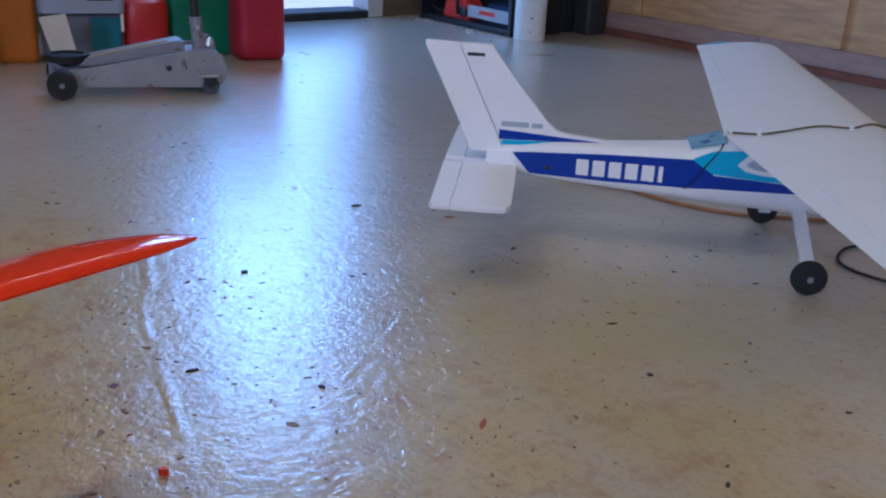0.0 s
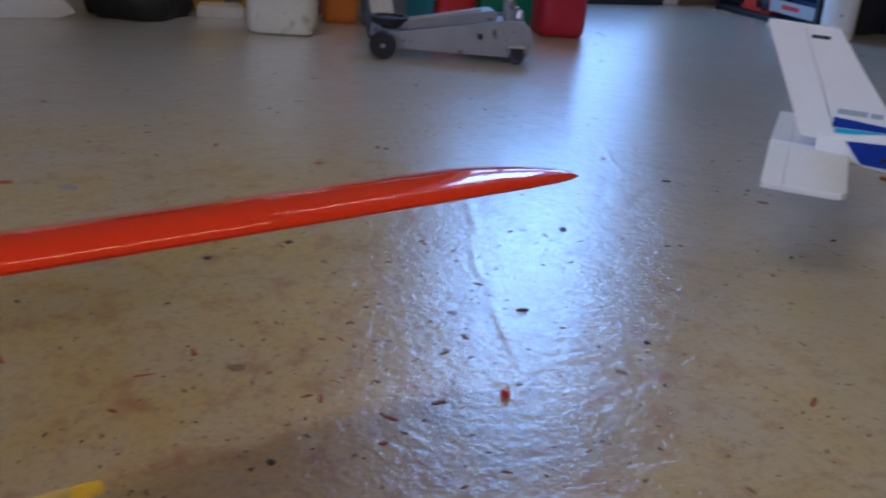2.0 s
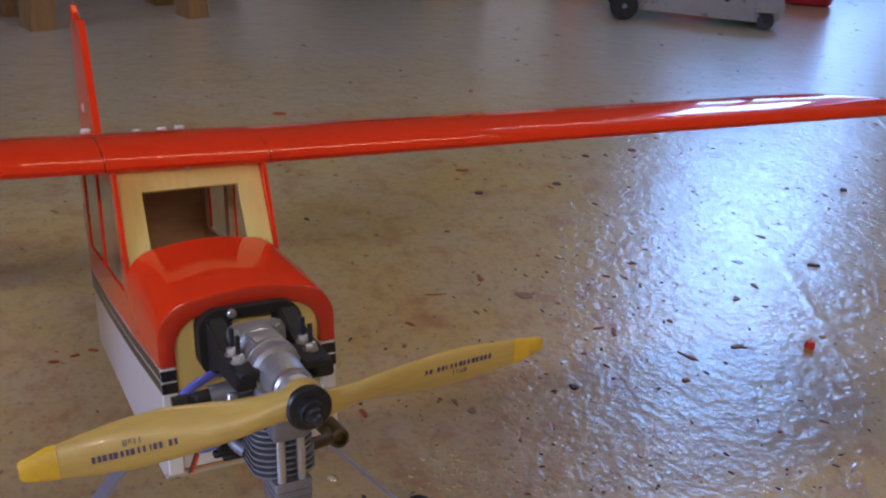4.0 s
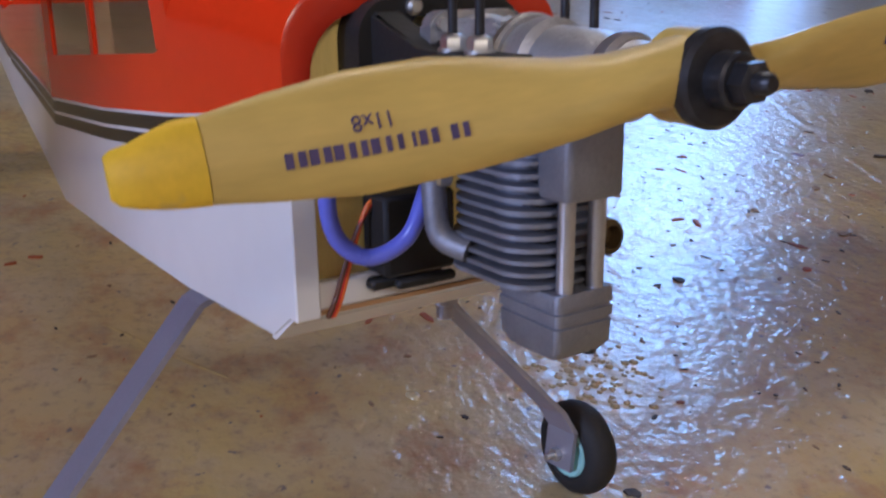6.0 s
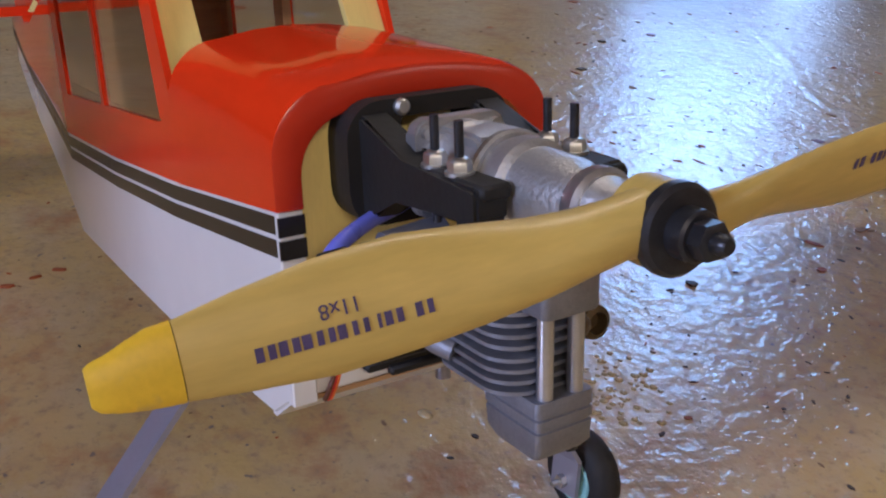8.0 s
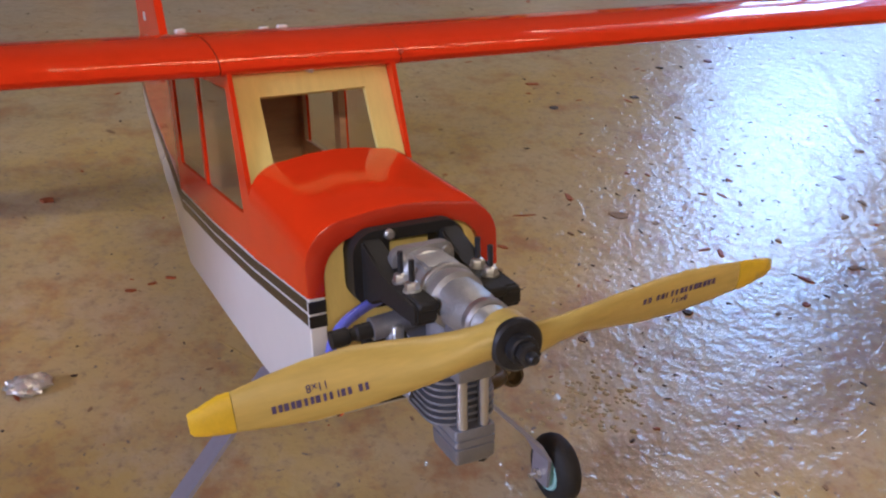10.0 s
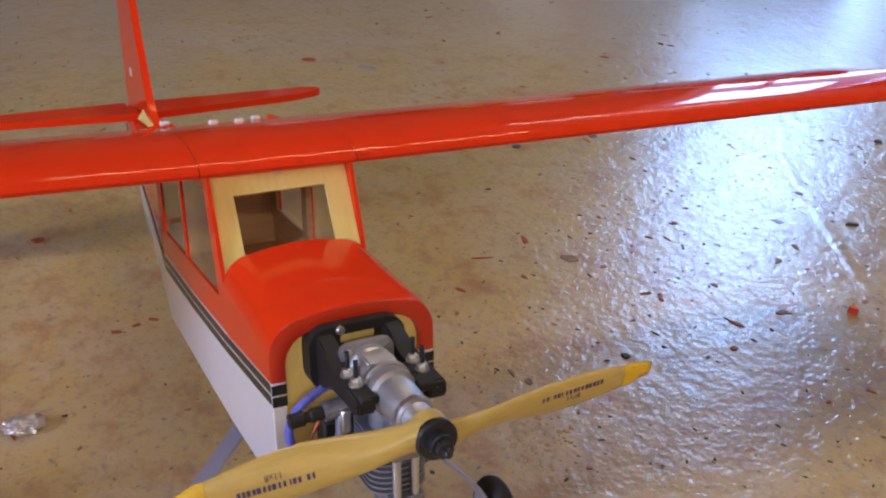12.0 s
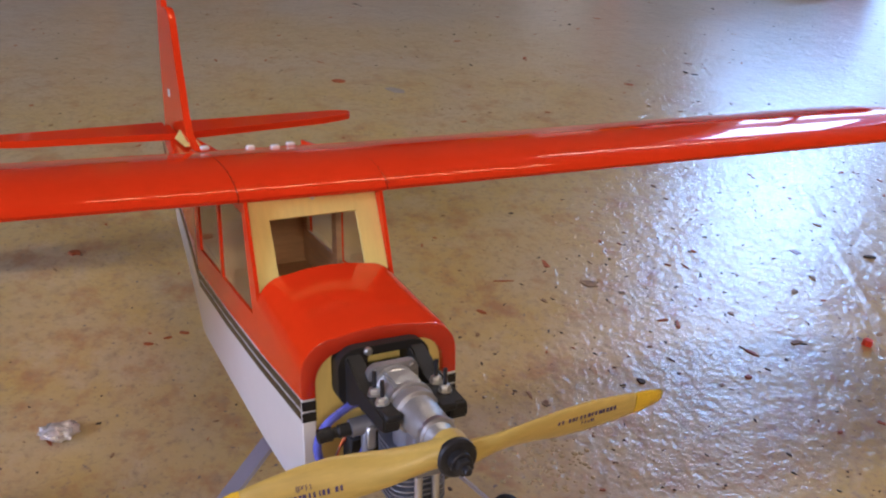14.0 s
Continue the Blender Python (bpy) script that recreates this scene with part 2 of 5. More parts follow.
def box(c, s, bevel=0.0, m=None, bm=None, seg=1):
    bm2 = bmesh.new()
    bmesh.ops.create_cube(bm2, size=1)
    for v in bm2.verts:
        v.co = Vector((v.co.x * s[0], v.co.y * s[1], v.co.z * s[2]))
    if bevel:
        bmesh.ops.bevel(bm2, geom=list(bm2.edges), offset=bevel, segments=seg, affect="EDGES", profile=0.5)
    for v in bm2.verts:
        v.co = (m @ v.co if m else v.co) + Vector(c)
    return join(bm, bm2)


def join(bm, other):
    if bm is None:
        return other
    me = bpy.data.meshes.new("tmp")
    other.to_mesh(me)
    other.free()
    bm.from_mesh(me)
    bpy.data.meshes.remove(me)
    return bm


def loft(rings, caps=True, bm=None, closed=True):
    bm = bm or bmesh.new()
    rows = [[bm.verts.new(p) for p in ring] for ring in rings]
    n = len(rows[0])
    for a, b in zip(rows, rows[1:]):
        for i in range(n if closed else n - 1):
            j = (i + 1) % n
            bm.faces.new((a[i], a[j], b[j], b[i]))
    if caps:
        bm.faces.new(rows[0])
        bm.faces.new(rows[-1])
    return bm


def lathe(profile, origin, axis, seg=24, bm=None, caps=True):
    """Rings of (radius, along) turned round an axis."""
    q, o = axes_to(axis), Vector(origin)
    rings = []
    for r, h in profile:
        rings.append([o + q @ Vector((r * math.cos(2 * math.pi * i / seg), r * math.sin(2 * math.pi * i / seg), h)) for i in range(seg)])
    return loft(rings, caps, bm)


def rod(p0, p1, r0, r1=None, seg=16, bm=None):
    d = Vector(p1) - Vector(p0)
    return lathe([(r0, 0), (r1 if r1 is not None else r0, d.length)], p0, d, seg, bm)


def smooth_path(pts, n=6):
    pts = [Vector(p) for p in pts]
    out = []
    for i in range(len(pts) - 1):
        p0, p1, p2, p3 = pts[max(i - 1, 0)], pts[i], pts[i + 1], pts[min(i + 2, len(pts) - 1)]
        for k in range(n):
            t = k / n
            out.append(0.5 * ((2 * p1) + (p2 - p0) * t + (2 * p0 - 5 * p1 + 4 * p2 - p3) * t * t + (3 * p1 - p0 - 3 * p2 + p3) * t ** 3))
    return out + [pts[-1]]


def tube(pts, r, seg=10, n=6, bm=None):
    path = smooth_path(pts, n)
    rings = []
    for i, p in enumerate(path):
        d = (path[min(i + 1, len(path) - 1)] - path[max(i - 1, 0)]).normalized()
        side = d.cross(Vector((0.13, 0.21, 0.97))).normalized()
        up = side.cross(d)
        rings.append([p + r * (math.cos(2 * math.pi * k / seg) * side + math.sin(2 * math.pi * k / seg) * up) for k in range(seg)])
    return loft(rings, True, bm)


def ribbon(pts, width_dir, width, thick, bm=None):
    """A flat strip bent along points; its width lies along width_dir."""
    wd = Vector(width_dir).normalized()
    rings, pts = [], [Vector(p) for p in pts]
    for i, p in enumerate(pts):
        d = (pts[min(i + 1, len(pts) - 1)] - pts[max(i - 1, 0)]).normalized()
        nrm = d.cross(wd).normalized()
        rings.append([p + a * width / 2 * wd + b * thick / 2 * nrm for a, b in ((-1, -1), (1, -1), (1, 1), (-1, 1))])
    return loft(rings, True, bm)


def prism(poly, axis, lo, hi, bm=None, bevel=0.0):
    """A flat outline given by two coordinates, pushed through along the third axis."""
    def at(p, h):
        c = list(p)
        c.insert(axis, h)
        return Vector(c)
    bm2 = loft([[at(p, lo) for p in poly], [at(p, hi) for p in poly]])
    if bevel:
        bmesh.ops.bevel(bm2, geom=list(bm2.edges), offset=bevel, segments=2, affect="EDGES")
    return join(bm, bm2)


def round_rect(w, h, r, seg=6, cx=0.0, cy=0.0):
    pts = []
    for sx, sy, a0 in ((1, 1, 0), (-1, 1, 90), (-1, -1, 180), (1, -1, 270)):
        for k in range(seg + 1):
            a = radians(a0 + 90 * k / seg)
            pts.append((cx + sx * (w / 2 - r) + r * math.cos(a), cy + sy * (h / 2 - r) + r * math.sin(a)))
    return pts


def airfoil(n=14, t=0.14, camber=0.03):
    """Closed outline, from the trailing edge over the top to the nose and back below; x from 0 at the nose to 1."""
    up, low = [], []
    for i in range(n + 1):
        x = 0.5 * (1 - math.cos(math.pi * i / n))
        yt = 5 * t * (0.2969 * math.sqrt(x) - 0.126 * x - 0.3516 * x ** 2 + 0.2843 * x ** 3 - 0.1036 * x ** 4)
        yc = camber / 0.16 * (0.8 * x - x * x) if x < 0.4 else camber / 0.36 * (0.2 + 0.8 * x - x * x)
        up.append((x, yc + yt))
        low.append((x, yc - yt * 0.85))
    return up[::-1] + low[1:]


# ---- the room ----
def room_box(name, a0, a1, b0, b1, z0, z1, material, label="", category="", bevel=0.0, kind="structure"):
    ob = thing(name, box(((a0 + a1) / 2, (b0 + b1) / 2, (z0 + z1) / 2), (a1 - a0, b1 - b0, z1 - z0), bevel), material, ROOM, label, category, kind=kind, smooth=False)
    return ob


def under(child, parent):
    child.parent = parent
    child.matrix_parent_inverse = parent.matrix_world.inverted()
    return child


PLYWALL = wood("wall_plywood", (0.52, 0.33, 0.15), (1.2, 1.2, 9), 5, 0.5, 0.28)
PLANK = wood("grey_brown_plank", (0.36, 0.25, 0.20), (1.5, 9, 9), 6, 0.6, 0.25)
SILL_WOOD = wood("reddish_sill_wood", (0.20, 0.075, 0.045), (1.5, 9, 9), 6, 0.6, 0.3)
PLASTER = mat("brown_wall_board", (0.17, 0.125, 0.08), 0.8, vary=0.12, scale=3, bump=0.1, bscale=120)
WHITE_PAINT = mat("white_paint", (0.74, 0.75, 0.76), 0.45, vary=0.06, scale=8, bump=0.05)
CONCRETE = mat("outdoor_concrete", (0.58, 0.57, 0.55), 0.85, vary=0.15, scale=1.5, bump=0.2, bscale=60)

room_box("floor", A_DOOR - 0.14, A_BACK + 0.14, B_NEAR - 0.14, B_SIDE + 0.14, -0.12, 0.0, FLOOR, "glossy worn grey-beige painted concrete garage floor with stains", "floor")
room_box("ground", -400, 400, -400, 400, -0.30, -0.125, CONCRETE, "pale sunlit concrete yard outside the garage", "ground")
D1, DH = 4.47, 2.30
room_box("wall_door", A_DOOR - 0.12, A_DOOR, B_NEAR, D0 - 0.04, 0, H_ROOM, PLASTER, "plain boarded garage wall behind the stored cans", "wall")
room_box("wall_door_end", A_DOOR - 0.12, A_DOOR, D1 + 0.04, B_SIDE, 0, H_ROOM, PLASTER, "plain boarded garage wall beside the open doorway", "wall")
room_box("wall_door_lintel", A_DOOR - 0.12, A_DOOR, D0 - 0.04, D1 + 0.04, DH + 0.04, H_ROOM, PLASTER, "boarded wall above the open doorway", "wall")
wall_side = room_box("wall_side", A_DOOR - 0.12, A_BACK + 0.12, B_SIDE + 0.02, B_SIDE + 0.14, 0, H_ROOM, PLASTER, "garage side wall lined with warm brown plywood sheets", "wall")
# opening of the unseen window, added for the cool side light
G0, G1, GH = 0.50, 2.10, 2.25
room_box("wall_near", A_DOOR - 0.12, G0, B_NEAR - 0.12, B_NEAR, 0, H_ROOM, PLASTER, "plain boarded wall beside the wide high window", "wall")
room_box("wall_near_sill", G0, G1, B_NEAR - 0.12, B_NEAR, 0, 1.3, PLASTER, "plain boarded wall below the wide high window", "wall")
room_box("wall_near_end", G1, A_BACK + 0.12, B_NEAR - 0.12, B_NEAR, 0, H_ROOM, PLASTER, "plain boarded wall beside the wide high window", "wall")
room_box("wall_near_lintel", G0, G1, B_NEAR - 0.12, B_NEAR, GH, H_ROOM, PLASTER, "plain boarded wall above the wide high window", "wall")
room_box("wall_back", A_BACK, A_BACK + 0.12, B_NEAR, B_SIDE, 0, H_ROOM, PLASTER, "plain boarded garage wall", "wall")
# ceiling with fluorescent battens
bm = box(((A_DOOR + A_BACK) / 2, (B_NEAR + B_SIDE) / 2, H_ROOM + 0.05), (A_BACK - A_DOOR + 0.24, B_SIDE - B_NEAR + 0.26, 0.1))
CEILING = mat("ceiling_board", (0.36, 0.27, 0.16), 0.8, vary=0.08, scale=3, bump=0.1, bscale=120)
thing("ceiling", bm, CEILING, ROOM, "plain dull timber-boarded garage ceiling", "ceiling", kind="structure", smooth=False)
for a, b, wide, span, watts in TUBES:
    batten = empty("ceiling_light", ROOM @ pose(a, b, H_ROOM), "white fluorescent fitting under the garage ceiling", "lamp", "ceiling lights")
    part("housing", box((0, 0, -0.03), (wide * 0.9, span + 0.05, 0.06), 0.008), WHITE_PAINT, batten, smooth=False)

# doorway: white jambs, dark threshold
door = empty("door_1", ROOM @ pose(A_DOOR, 3.95, 0), "wide open doorway with white painted frame and dark threshold", "doorway", kind="structure")
for b in (D0 - 0.02, D1 + 0.02):
    part("jamb", box((-0.05, b - 3.95, DH / 2), (0.16, 0.04, DH), 0.003), WHITE_PAINT, door, smooth=False)
part("head", box((-0.05, (D0 + D1) / 2 - 3.95, DH + 0.02), (0.16, D1 - D0 + 0.08, 0.04), 0.003), WHITE_PAINT, door, smooth=False)
part("threshold", box((-0.06, (D0 + D1) / 2 - 3.95, 0.02), (0.2, D1 - D0, 0.045), 0.006), DARK_STEEL, door, "dark worn metal threshold", smooth=False)
for b in (D0 - 0.075, D1 + 0.075):
    part("casing", box((0.009, b - 3.95, DH / 2), (0.018, 0.07, DH), 0.003), WHITE_PAINT, door, smooth=False)

# plywood sheets, battens and bottom boards of the side wall
def wall_piece(name, a0, a1, b0, b1, z0, z1, material, label=""):
    bm = box(((a0 + a1) / 2, (b0 + b1) / 2, (z0 + z1) / 2), (a1 - a0, b1 - b0, z1 - z0), 0.003)
    ob = new(name, finish(name, bm, material, False))
    ob.matrix_world = ROOM
    tagged(ob, label)
    return under(ob, wall_side)


a = A_DOOR + 0.005
for i in range(7):
    w = 1.16
    wall_piece("plywood_sheet", a + 0.004, min(a + w - 0.004, A_BACK), B_SIDE, B_SIDE + 0.019, 0.12, 2.45, PLYWALL)
    if i:
        wall_piece("batten", a - 0.035, a + 0.035, B_SIDE - 0.018, B_SIDE - 0.001, 0.125, 2.45, PLYWALL)
    a += w
    if a > A_BACK - 0.1:
        break
for i in range(4):
    a0 = A_DOOR + 0.01 + i * 1.93
    wall_piece("bottom_board", a0, a0 + 1.926, B_SIDE - 0.022, B_SIDE + 0.017, 0.035, 0.122, PLANK)
    wall_piece("sill_plate", a0, a0 + 1.926, B_SIDE - 0.045, B_SIDE + 0.016, 0.0, 0.034, SILL_WOOD)


# ---- the orange model airplane ----
plane = empty("model_airplane", pose(0.4342, 1.0493, 0.318, 0, -10, -14.9), "orange and white high-wing model airplane with cream wooden propeller", "model airplane")
HW = 0.0565
TH = radians(10)


def gear(f, l, z):
    """From metres ahead of the hub, to its left and above the floor."""
    return Vector((f * math.cos(TH) + (z - 0.318) * math.sin(TH), l, -f * math.sin(TH) + (z - 0.318) * math.cos(TH)))


# stations along the fuselage: u, half width, bottom, top of the stripes, top
STN = [(-0.152, HW, -0.090, -0.018), (-0.1715, HW, -0.1030, -0.0201), (-0.27, HW, -0.1095, -0.0305), (-0.38, HW, -0.111, -0.0385), (-0.50, HW, -0.111, -0.0435),
       (-0.62, 0.045, -0.094, -0.036), (-0.76, 0.033, -0.074, -0.026), (-0.97, 0.012, -0.044, -0.006)]
SH = 0.017


def side_strip(v0, v1, s0, s1, out, sgn, bm=None):
    """A strip on one side of the fuselage between two heights below the stripe line, fractions aside, standing out by out."""
    rings = []
    for u, hw, bot, st in STN:
        k = hw / HW * 0.45 + 0.55
        rings.append([Vector((u, sgn * (hw + out), st - s0 * k)), Vector((u, sgn * (hw + out), st - s1 * k)), Vector((u, sgn * (hw - 0.001), st - s1 * k)), Vector((u, sgn * (hw - 0.001), st - s0 * k))])
    return loft(rings, True, bm)


# white lower hull
rings = []
for u, hw, bot, st in STN:
    k = hw / HW * 0.45 + 0.55
    top = st - SH * k
    rings.append([Vector((u, hw, top)), Vector((u, hw, bot + 0.002)), Vector((u, hw - 0.002, bot)), Vector((u, -hw + 0.002, bot)), Vector((u, -hw, bot + 0.002)), Vector((u, -hw, top)),
                  Vector((u, -hw + 0.003, top)), Vector((u, -hw + 0.003, bot + 0.003)), Vector((u, hw - 0.003, bot + 0.003)), Vector((u, hw - 0.003, top))])
part("hull", loft(rings), WHITE_FILM, plane, "glossy white film over the lower fuselage")
for sgn in (-1, 1):
    part("white_line", side_strip(0, 0, 0.0, SH, 0.0002, sgn), WHITE_FILM, plane, smooth=False)
    part("dark_stripe", side_strip(0, 0, 0.0015, 0.0082, 0.0005, sgn), BLACK_FILM, plane, "black trim stripe", smooth=False)
    part("dark_stripe", side_strip(0, 0, 0.0100, 0.0165, 0.0005, sgn), BLACK_FILM, plane, "black trim stripe", smooth=False)
# orange rear deck behind the cabin
DECK = [(-0.505, HW, -0.0435, 0.062), (-0.56, 0.0495, -0.040, 0.045), (-0.62, 0.045, -0.036, 0.034), (-0.70, 0.038, -0.030, 0.019), (-0.78, 0.032, -0.025, 0.011), (-0.97, 0.012, -0.006, 0.006)]
rings = []
for u, hw, st, top in DECK:
    rings.append([Vector((u, hw, st)), Vector((u, hw, top - 0.006)), Vector((u, hw - 0.006, top)), Vector((u, -hw + 0.006, top)), Vector((u, -hw, top - 0.006)), Vector((u, -hw, st))])
part("rear_deck", loft(rings), ORANGE, plane, "glossy orange film over the rear fuselage")

# orange cabin sides with two window openings each
WB, WT = -0.004, 0.062
for sgn in (-1, 1):
    y0, y1 = (sgn * HW, sgn * (HW - 0.003))
    lo, hi = min(y0, y1), max(y0, y1)
    sill = [(-0.152, -0.018), (-0.186, -0.022), (-0.27, -0.0305), (-0.38, -0.0385), (-0.505, -0.0435), (-0.505, WB - 0.014), (-0.285, WB - 0.002), (-0.262, WB + 0.004), (-0.152, 0.0)]
    cab = part("cabin_side", prism(sill, 1, lo, hi), ORANGE, plane, "glossy orange film over the cabin side", smooth=False)
    part("front_post", prism([(-0.258, WB), (-0.281, WB), (-0.302, 0.088), (-0.291, 0.088)], 1, lo, hi), ORANGE, cab, smooth=False)
    part("mid_post", prism([(-0.388, WB - 0.01), (-0.395, WB - 0.01), (-0.395, 0.085), (-0.388, 0.085)], 1, lo, hi), ORANGE, cab, smooth=False)
    part("rear_post", prism([(-0.485, WB - 0.016), (-0.505, WB - 0.016), (-0.505, 0.078), (-0.485, 0.079)], 1, lo, hi), ORANGE, cab, smooth=False)
    part("top_rail", prism([(-0.297, 0.072), (-0.505, 0.064), (-0.505, 0.078), (-0.40, 0.088), (-0.298, 0.090)], 1, lo + 0.0002, hi - 0.0002), ORANGE, cab, smooth=False)
    part("pane", prism([(-0.283, WB - 0.002), (-0.386, WB - 0.008), (-0.386, 0.068), (-0.297, 0.07)], 1, (lo + hi) / 2 - 0.0003, (lo + hi) / 2 + 0.0003), CLEAR, cab, "clear film side window", smooth=False).visible_shadow = False
    part("pane", prism([(-0.397, WB - 0.008), (-0.485, WB - 0.013), (-0.485, 0.066), (-0.397, 0.068)], 1, (lo + hi) / 2 - 0.0003, (lo + hi) / 2 + 0.0003), CLEAR, cab, "clear film side window", smooth=False).visible_shadow = False
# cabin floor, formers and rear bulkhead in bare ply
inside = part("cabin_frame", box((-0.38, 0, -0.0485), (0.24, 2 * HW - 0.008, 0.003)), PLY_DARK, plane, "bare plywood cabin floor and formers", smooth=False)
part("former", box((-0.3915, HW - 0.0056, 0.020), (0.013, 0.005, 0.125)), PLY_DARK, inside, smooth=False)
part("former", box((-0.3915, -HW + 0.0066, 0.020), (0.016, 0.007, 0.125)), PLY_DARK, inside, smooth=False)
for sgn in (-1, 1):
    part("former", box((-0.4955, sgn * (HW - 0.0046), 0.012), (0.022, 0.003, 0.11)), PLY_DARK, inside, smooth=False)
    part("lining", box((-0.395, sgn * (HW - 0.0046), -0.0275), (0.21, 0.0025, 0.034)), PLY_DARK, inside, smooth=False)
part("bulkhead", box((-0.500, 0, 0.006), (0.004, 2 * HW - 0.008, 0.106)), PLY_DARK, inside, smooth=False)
part("receiver", box((-0.315, 0.012, -0.020), (0.05, 0.032, 0.024), 0.003), mat("dark_red_plastic_case", (0.06, 0.012, 0.012), 0.4, vary=0.3, scale=80), inside, "small dark red radio receiver")

# windshield former of pale ply with a square opening, thin orange edges
fw0, fw1 = Vector((-0.260, 0, 0.004)), Vector((-0.301, 0, 0.084))
wd = (fw1 - fw0).normalized()
wn = wd.cross(Vector((0, 1, 0)))


def ws_board(v0, v1, h0, h1, bm=None):
    L = (fw1 - fw0).length
    pts = []
    for t in (0, -0.004):
        pts.append([fw0 + wd * (h * L) + Vector((0, v, 0)) - wn * t for v, h in ((v0, h0), (v1, h0), (v1, h1), (v0, h1))])
    return loft(pts, True, bm)


IN = HW - 0.0035
bm = ws_board(-IN, -0.0365, 0, 1)
ws_board(0.0350, IN, 0, 1, bm)
ws_board(-0.0365, 0.0350, 0.77, 1, bm)
ws_board(-0.0365, 0.0350, 0, 0.22, bm)
ws = part("windshield_frame", bm, PLY, plane, "pale plywood windshield frame with a square opening", smooth=False)
part("hold_down", rod(fw0 + wd * 0.085 + Vector((0, -0.001, 0)) + wn * 0.001, fw0 + wd * 0.085 + Vector((0.007, -0.001, 0)), 0.0016), STEEL, ws, "small steel hook under the wing")

# orange hood: outer skin, rounded front lip
def arch(hw, top, base, r, seg=8):
    pts = [(hw, base)]
    for k in range(seg + 1):
        t = radians(90 * k / seg)
        pts.append((hw - r + r * math.cos(t), top - 0.0035 - r + r * math.sin(t)))
    crown = [(hw - r) * 0.5, 0.0, -(hw - r) * 0.5]
    mid = [(c, top - 0.0035 + 0.0035 * (1 - (c / (hw - r)) ** 2)) for c in crown]
    left = [(-x, z) for x, z in pts][::-1]
    return pts + mid + left


rings = []
for u, top, r in ((-0.1495, 0.0265, 0.024), (-0.155, 0.0280, 0.024), (-0.19, 0.0300, 0.024), (-0.23, 0.0320, 0.024), (-0.262, 0.0335, 0.024)):
    base = -0.018 - (u + 0.152) * -0.107
    rings.append([Vector((u, v, w)) for v, w in arch(HW + 0.0006, top, base, r)])
bm = loft(rings, False, closed=False)
outer, inner = rings[0], [Vector((-0.1495, v, w)) for v, w in arch(HW - 0.0095, 0.0165, -0.018, 0.021)]
hood = part("hood", bm, ORANGE, plane, "glossy orange rounded engine hood")
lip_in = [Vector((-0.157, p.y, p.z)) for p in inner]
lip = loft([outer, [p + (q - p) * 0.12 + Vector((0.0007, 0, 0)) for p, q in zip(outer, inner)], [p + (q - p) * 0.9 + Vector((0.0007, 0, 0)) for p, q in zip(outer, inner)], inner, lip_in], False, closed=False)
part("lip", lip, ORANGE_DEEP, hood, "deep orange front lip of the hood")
for sgn in (-1, 1):
    yc = sgn * (HW - 0.00445)
    part("white_corner", box((-0.1525, yc, -0.0545), (0.006, 0.0095, 0.073), 0.0006), WHITE_FILM, plane, smooth=False)
    for zz in (-0.0232, -0.0315):
        part("dark_stripe", box((-0.1492, yc, zz), (0.0012, 0.0098, 0.0068)), BLACK_FILM, plane, smooth=False)
# firewall and chin
fwall = [(v, w) for v, w in arch(HW - 0.0092, 0.0168, -0.0885, 0.021)]
firewall = part("firewall", prism(fwall, 0, -0.162, -0.1555), PLY, plane, "pale plywood firewall", smooth=False)
part("lower_rail", box((-0.1535, 0, -0.0835), (0.0045, 2 * HW - 0.019, 0.010), 0.0006), WHITE_FILM, plane, smooth=False)
part("seam", box((-0.1535, 0, -0.0895), (0.005, 2 * HW - 0.004, 0.0016)), PLY_DARK, plane, smooth=False)
chin = prism([(-0.1525, -0.0900), (-0.1712, -0.1034), (-0.1745, -0.1036), (-0.1745, -0.1000), (-0.1575, -0.0880)], 1, -HW + 0.0008, HW - 0.0008)
part("chin", chin, WHITE_FILM, plane, "pale sheeted chin under the firewall", smooth=False)

# wing: two film-covered halves and a centre joint
AF = airfoil(18, 0.119, 0.03)
CH, LE_U, WW = 0.215, -0.2875, 0.0838


def wing_ring(v, scale=1.0, thick=1.0, shift=0.0, rise=0.0):
    lean = -0.0199 * v + 0.0074 * abs(v)          # the model rests a little on one wheel
    return [Vector((LE_U + 0.008 * v - shift - x * CH * scale, v, WW + lean + rise - 0.0117 * x * scale + y * CH * scale * thick)) for x, y in AF]


def wing_top(u, v):
    """Height of the wing's upper skin."""
    return max(p.z for p in sorted(wing_ring(v), key=lambda p: abs(p.x - u))[:4])


for sgn in (-1, 1):
    rings = [wing_ring(sgn * v) for v in (0.0602, 0.2, 0.4, 0.6, 0.69)]
    for v, s in ((0.73, 0.93), (0.765, 0.80), (0.795, 0.58), (0.815, 0.34), (0.8265, 0.10)):
        rings.append(wing_ring(sgn * v, s, 0.97, 0.034 * (1 - s) ** 1.4, -0.004 * (1 - s)))
    part("wing_half", loft(rings), ORANGE, plane, "glossy orange film-covered wing half")
center = part("wing_center", loft([wing_ring(-0.060, 1.004, 1.02, -0.0006), wing_ring(0.060, 1.004, 1.02, -0.0006)]), ORANGE, plane, "orange wing centre joint band")
for v in (-0.0602, 0.0602):
    bm = loft([[p + (p - Vector((LE_U - 0.1, v - 0.0006, WW + 0.012))) * 0.006 for p in wing_ring(v - 0.0003)], [p + (p - Vector((LE_U - 0.1, v + 0.0006, WW + 0.012))) * 0.006 for p in wing_ring(v + 0.0003)]])
    part("joint_line", bm, BLACK_FILM, center, "dark overlap line of the film")
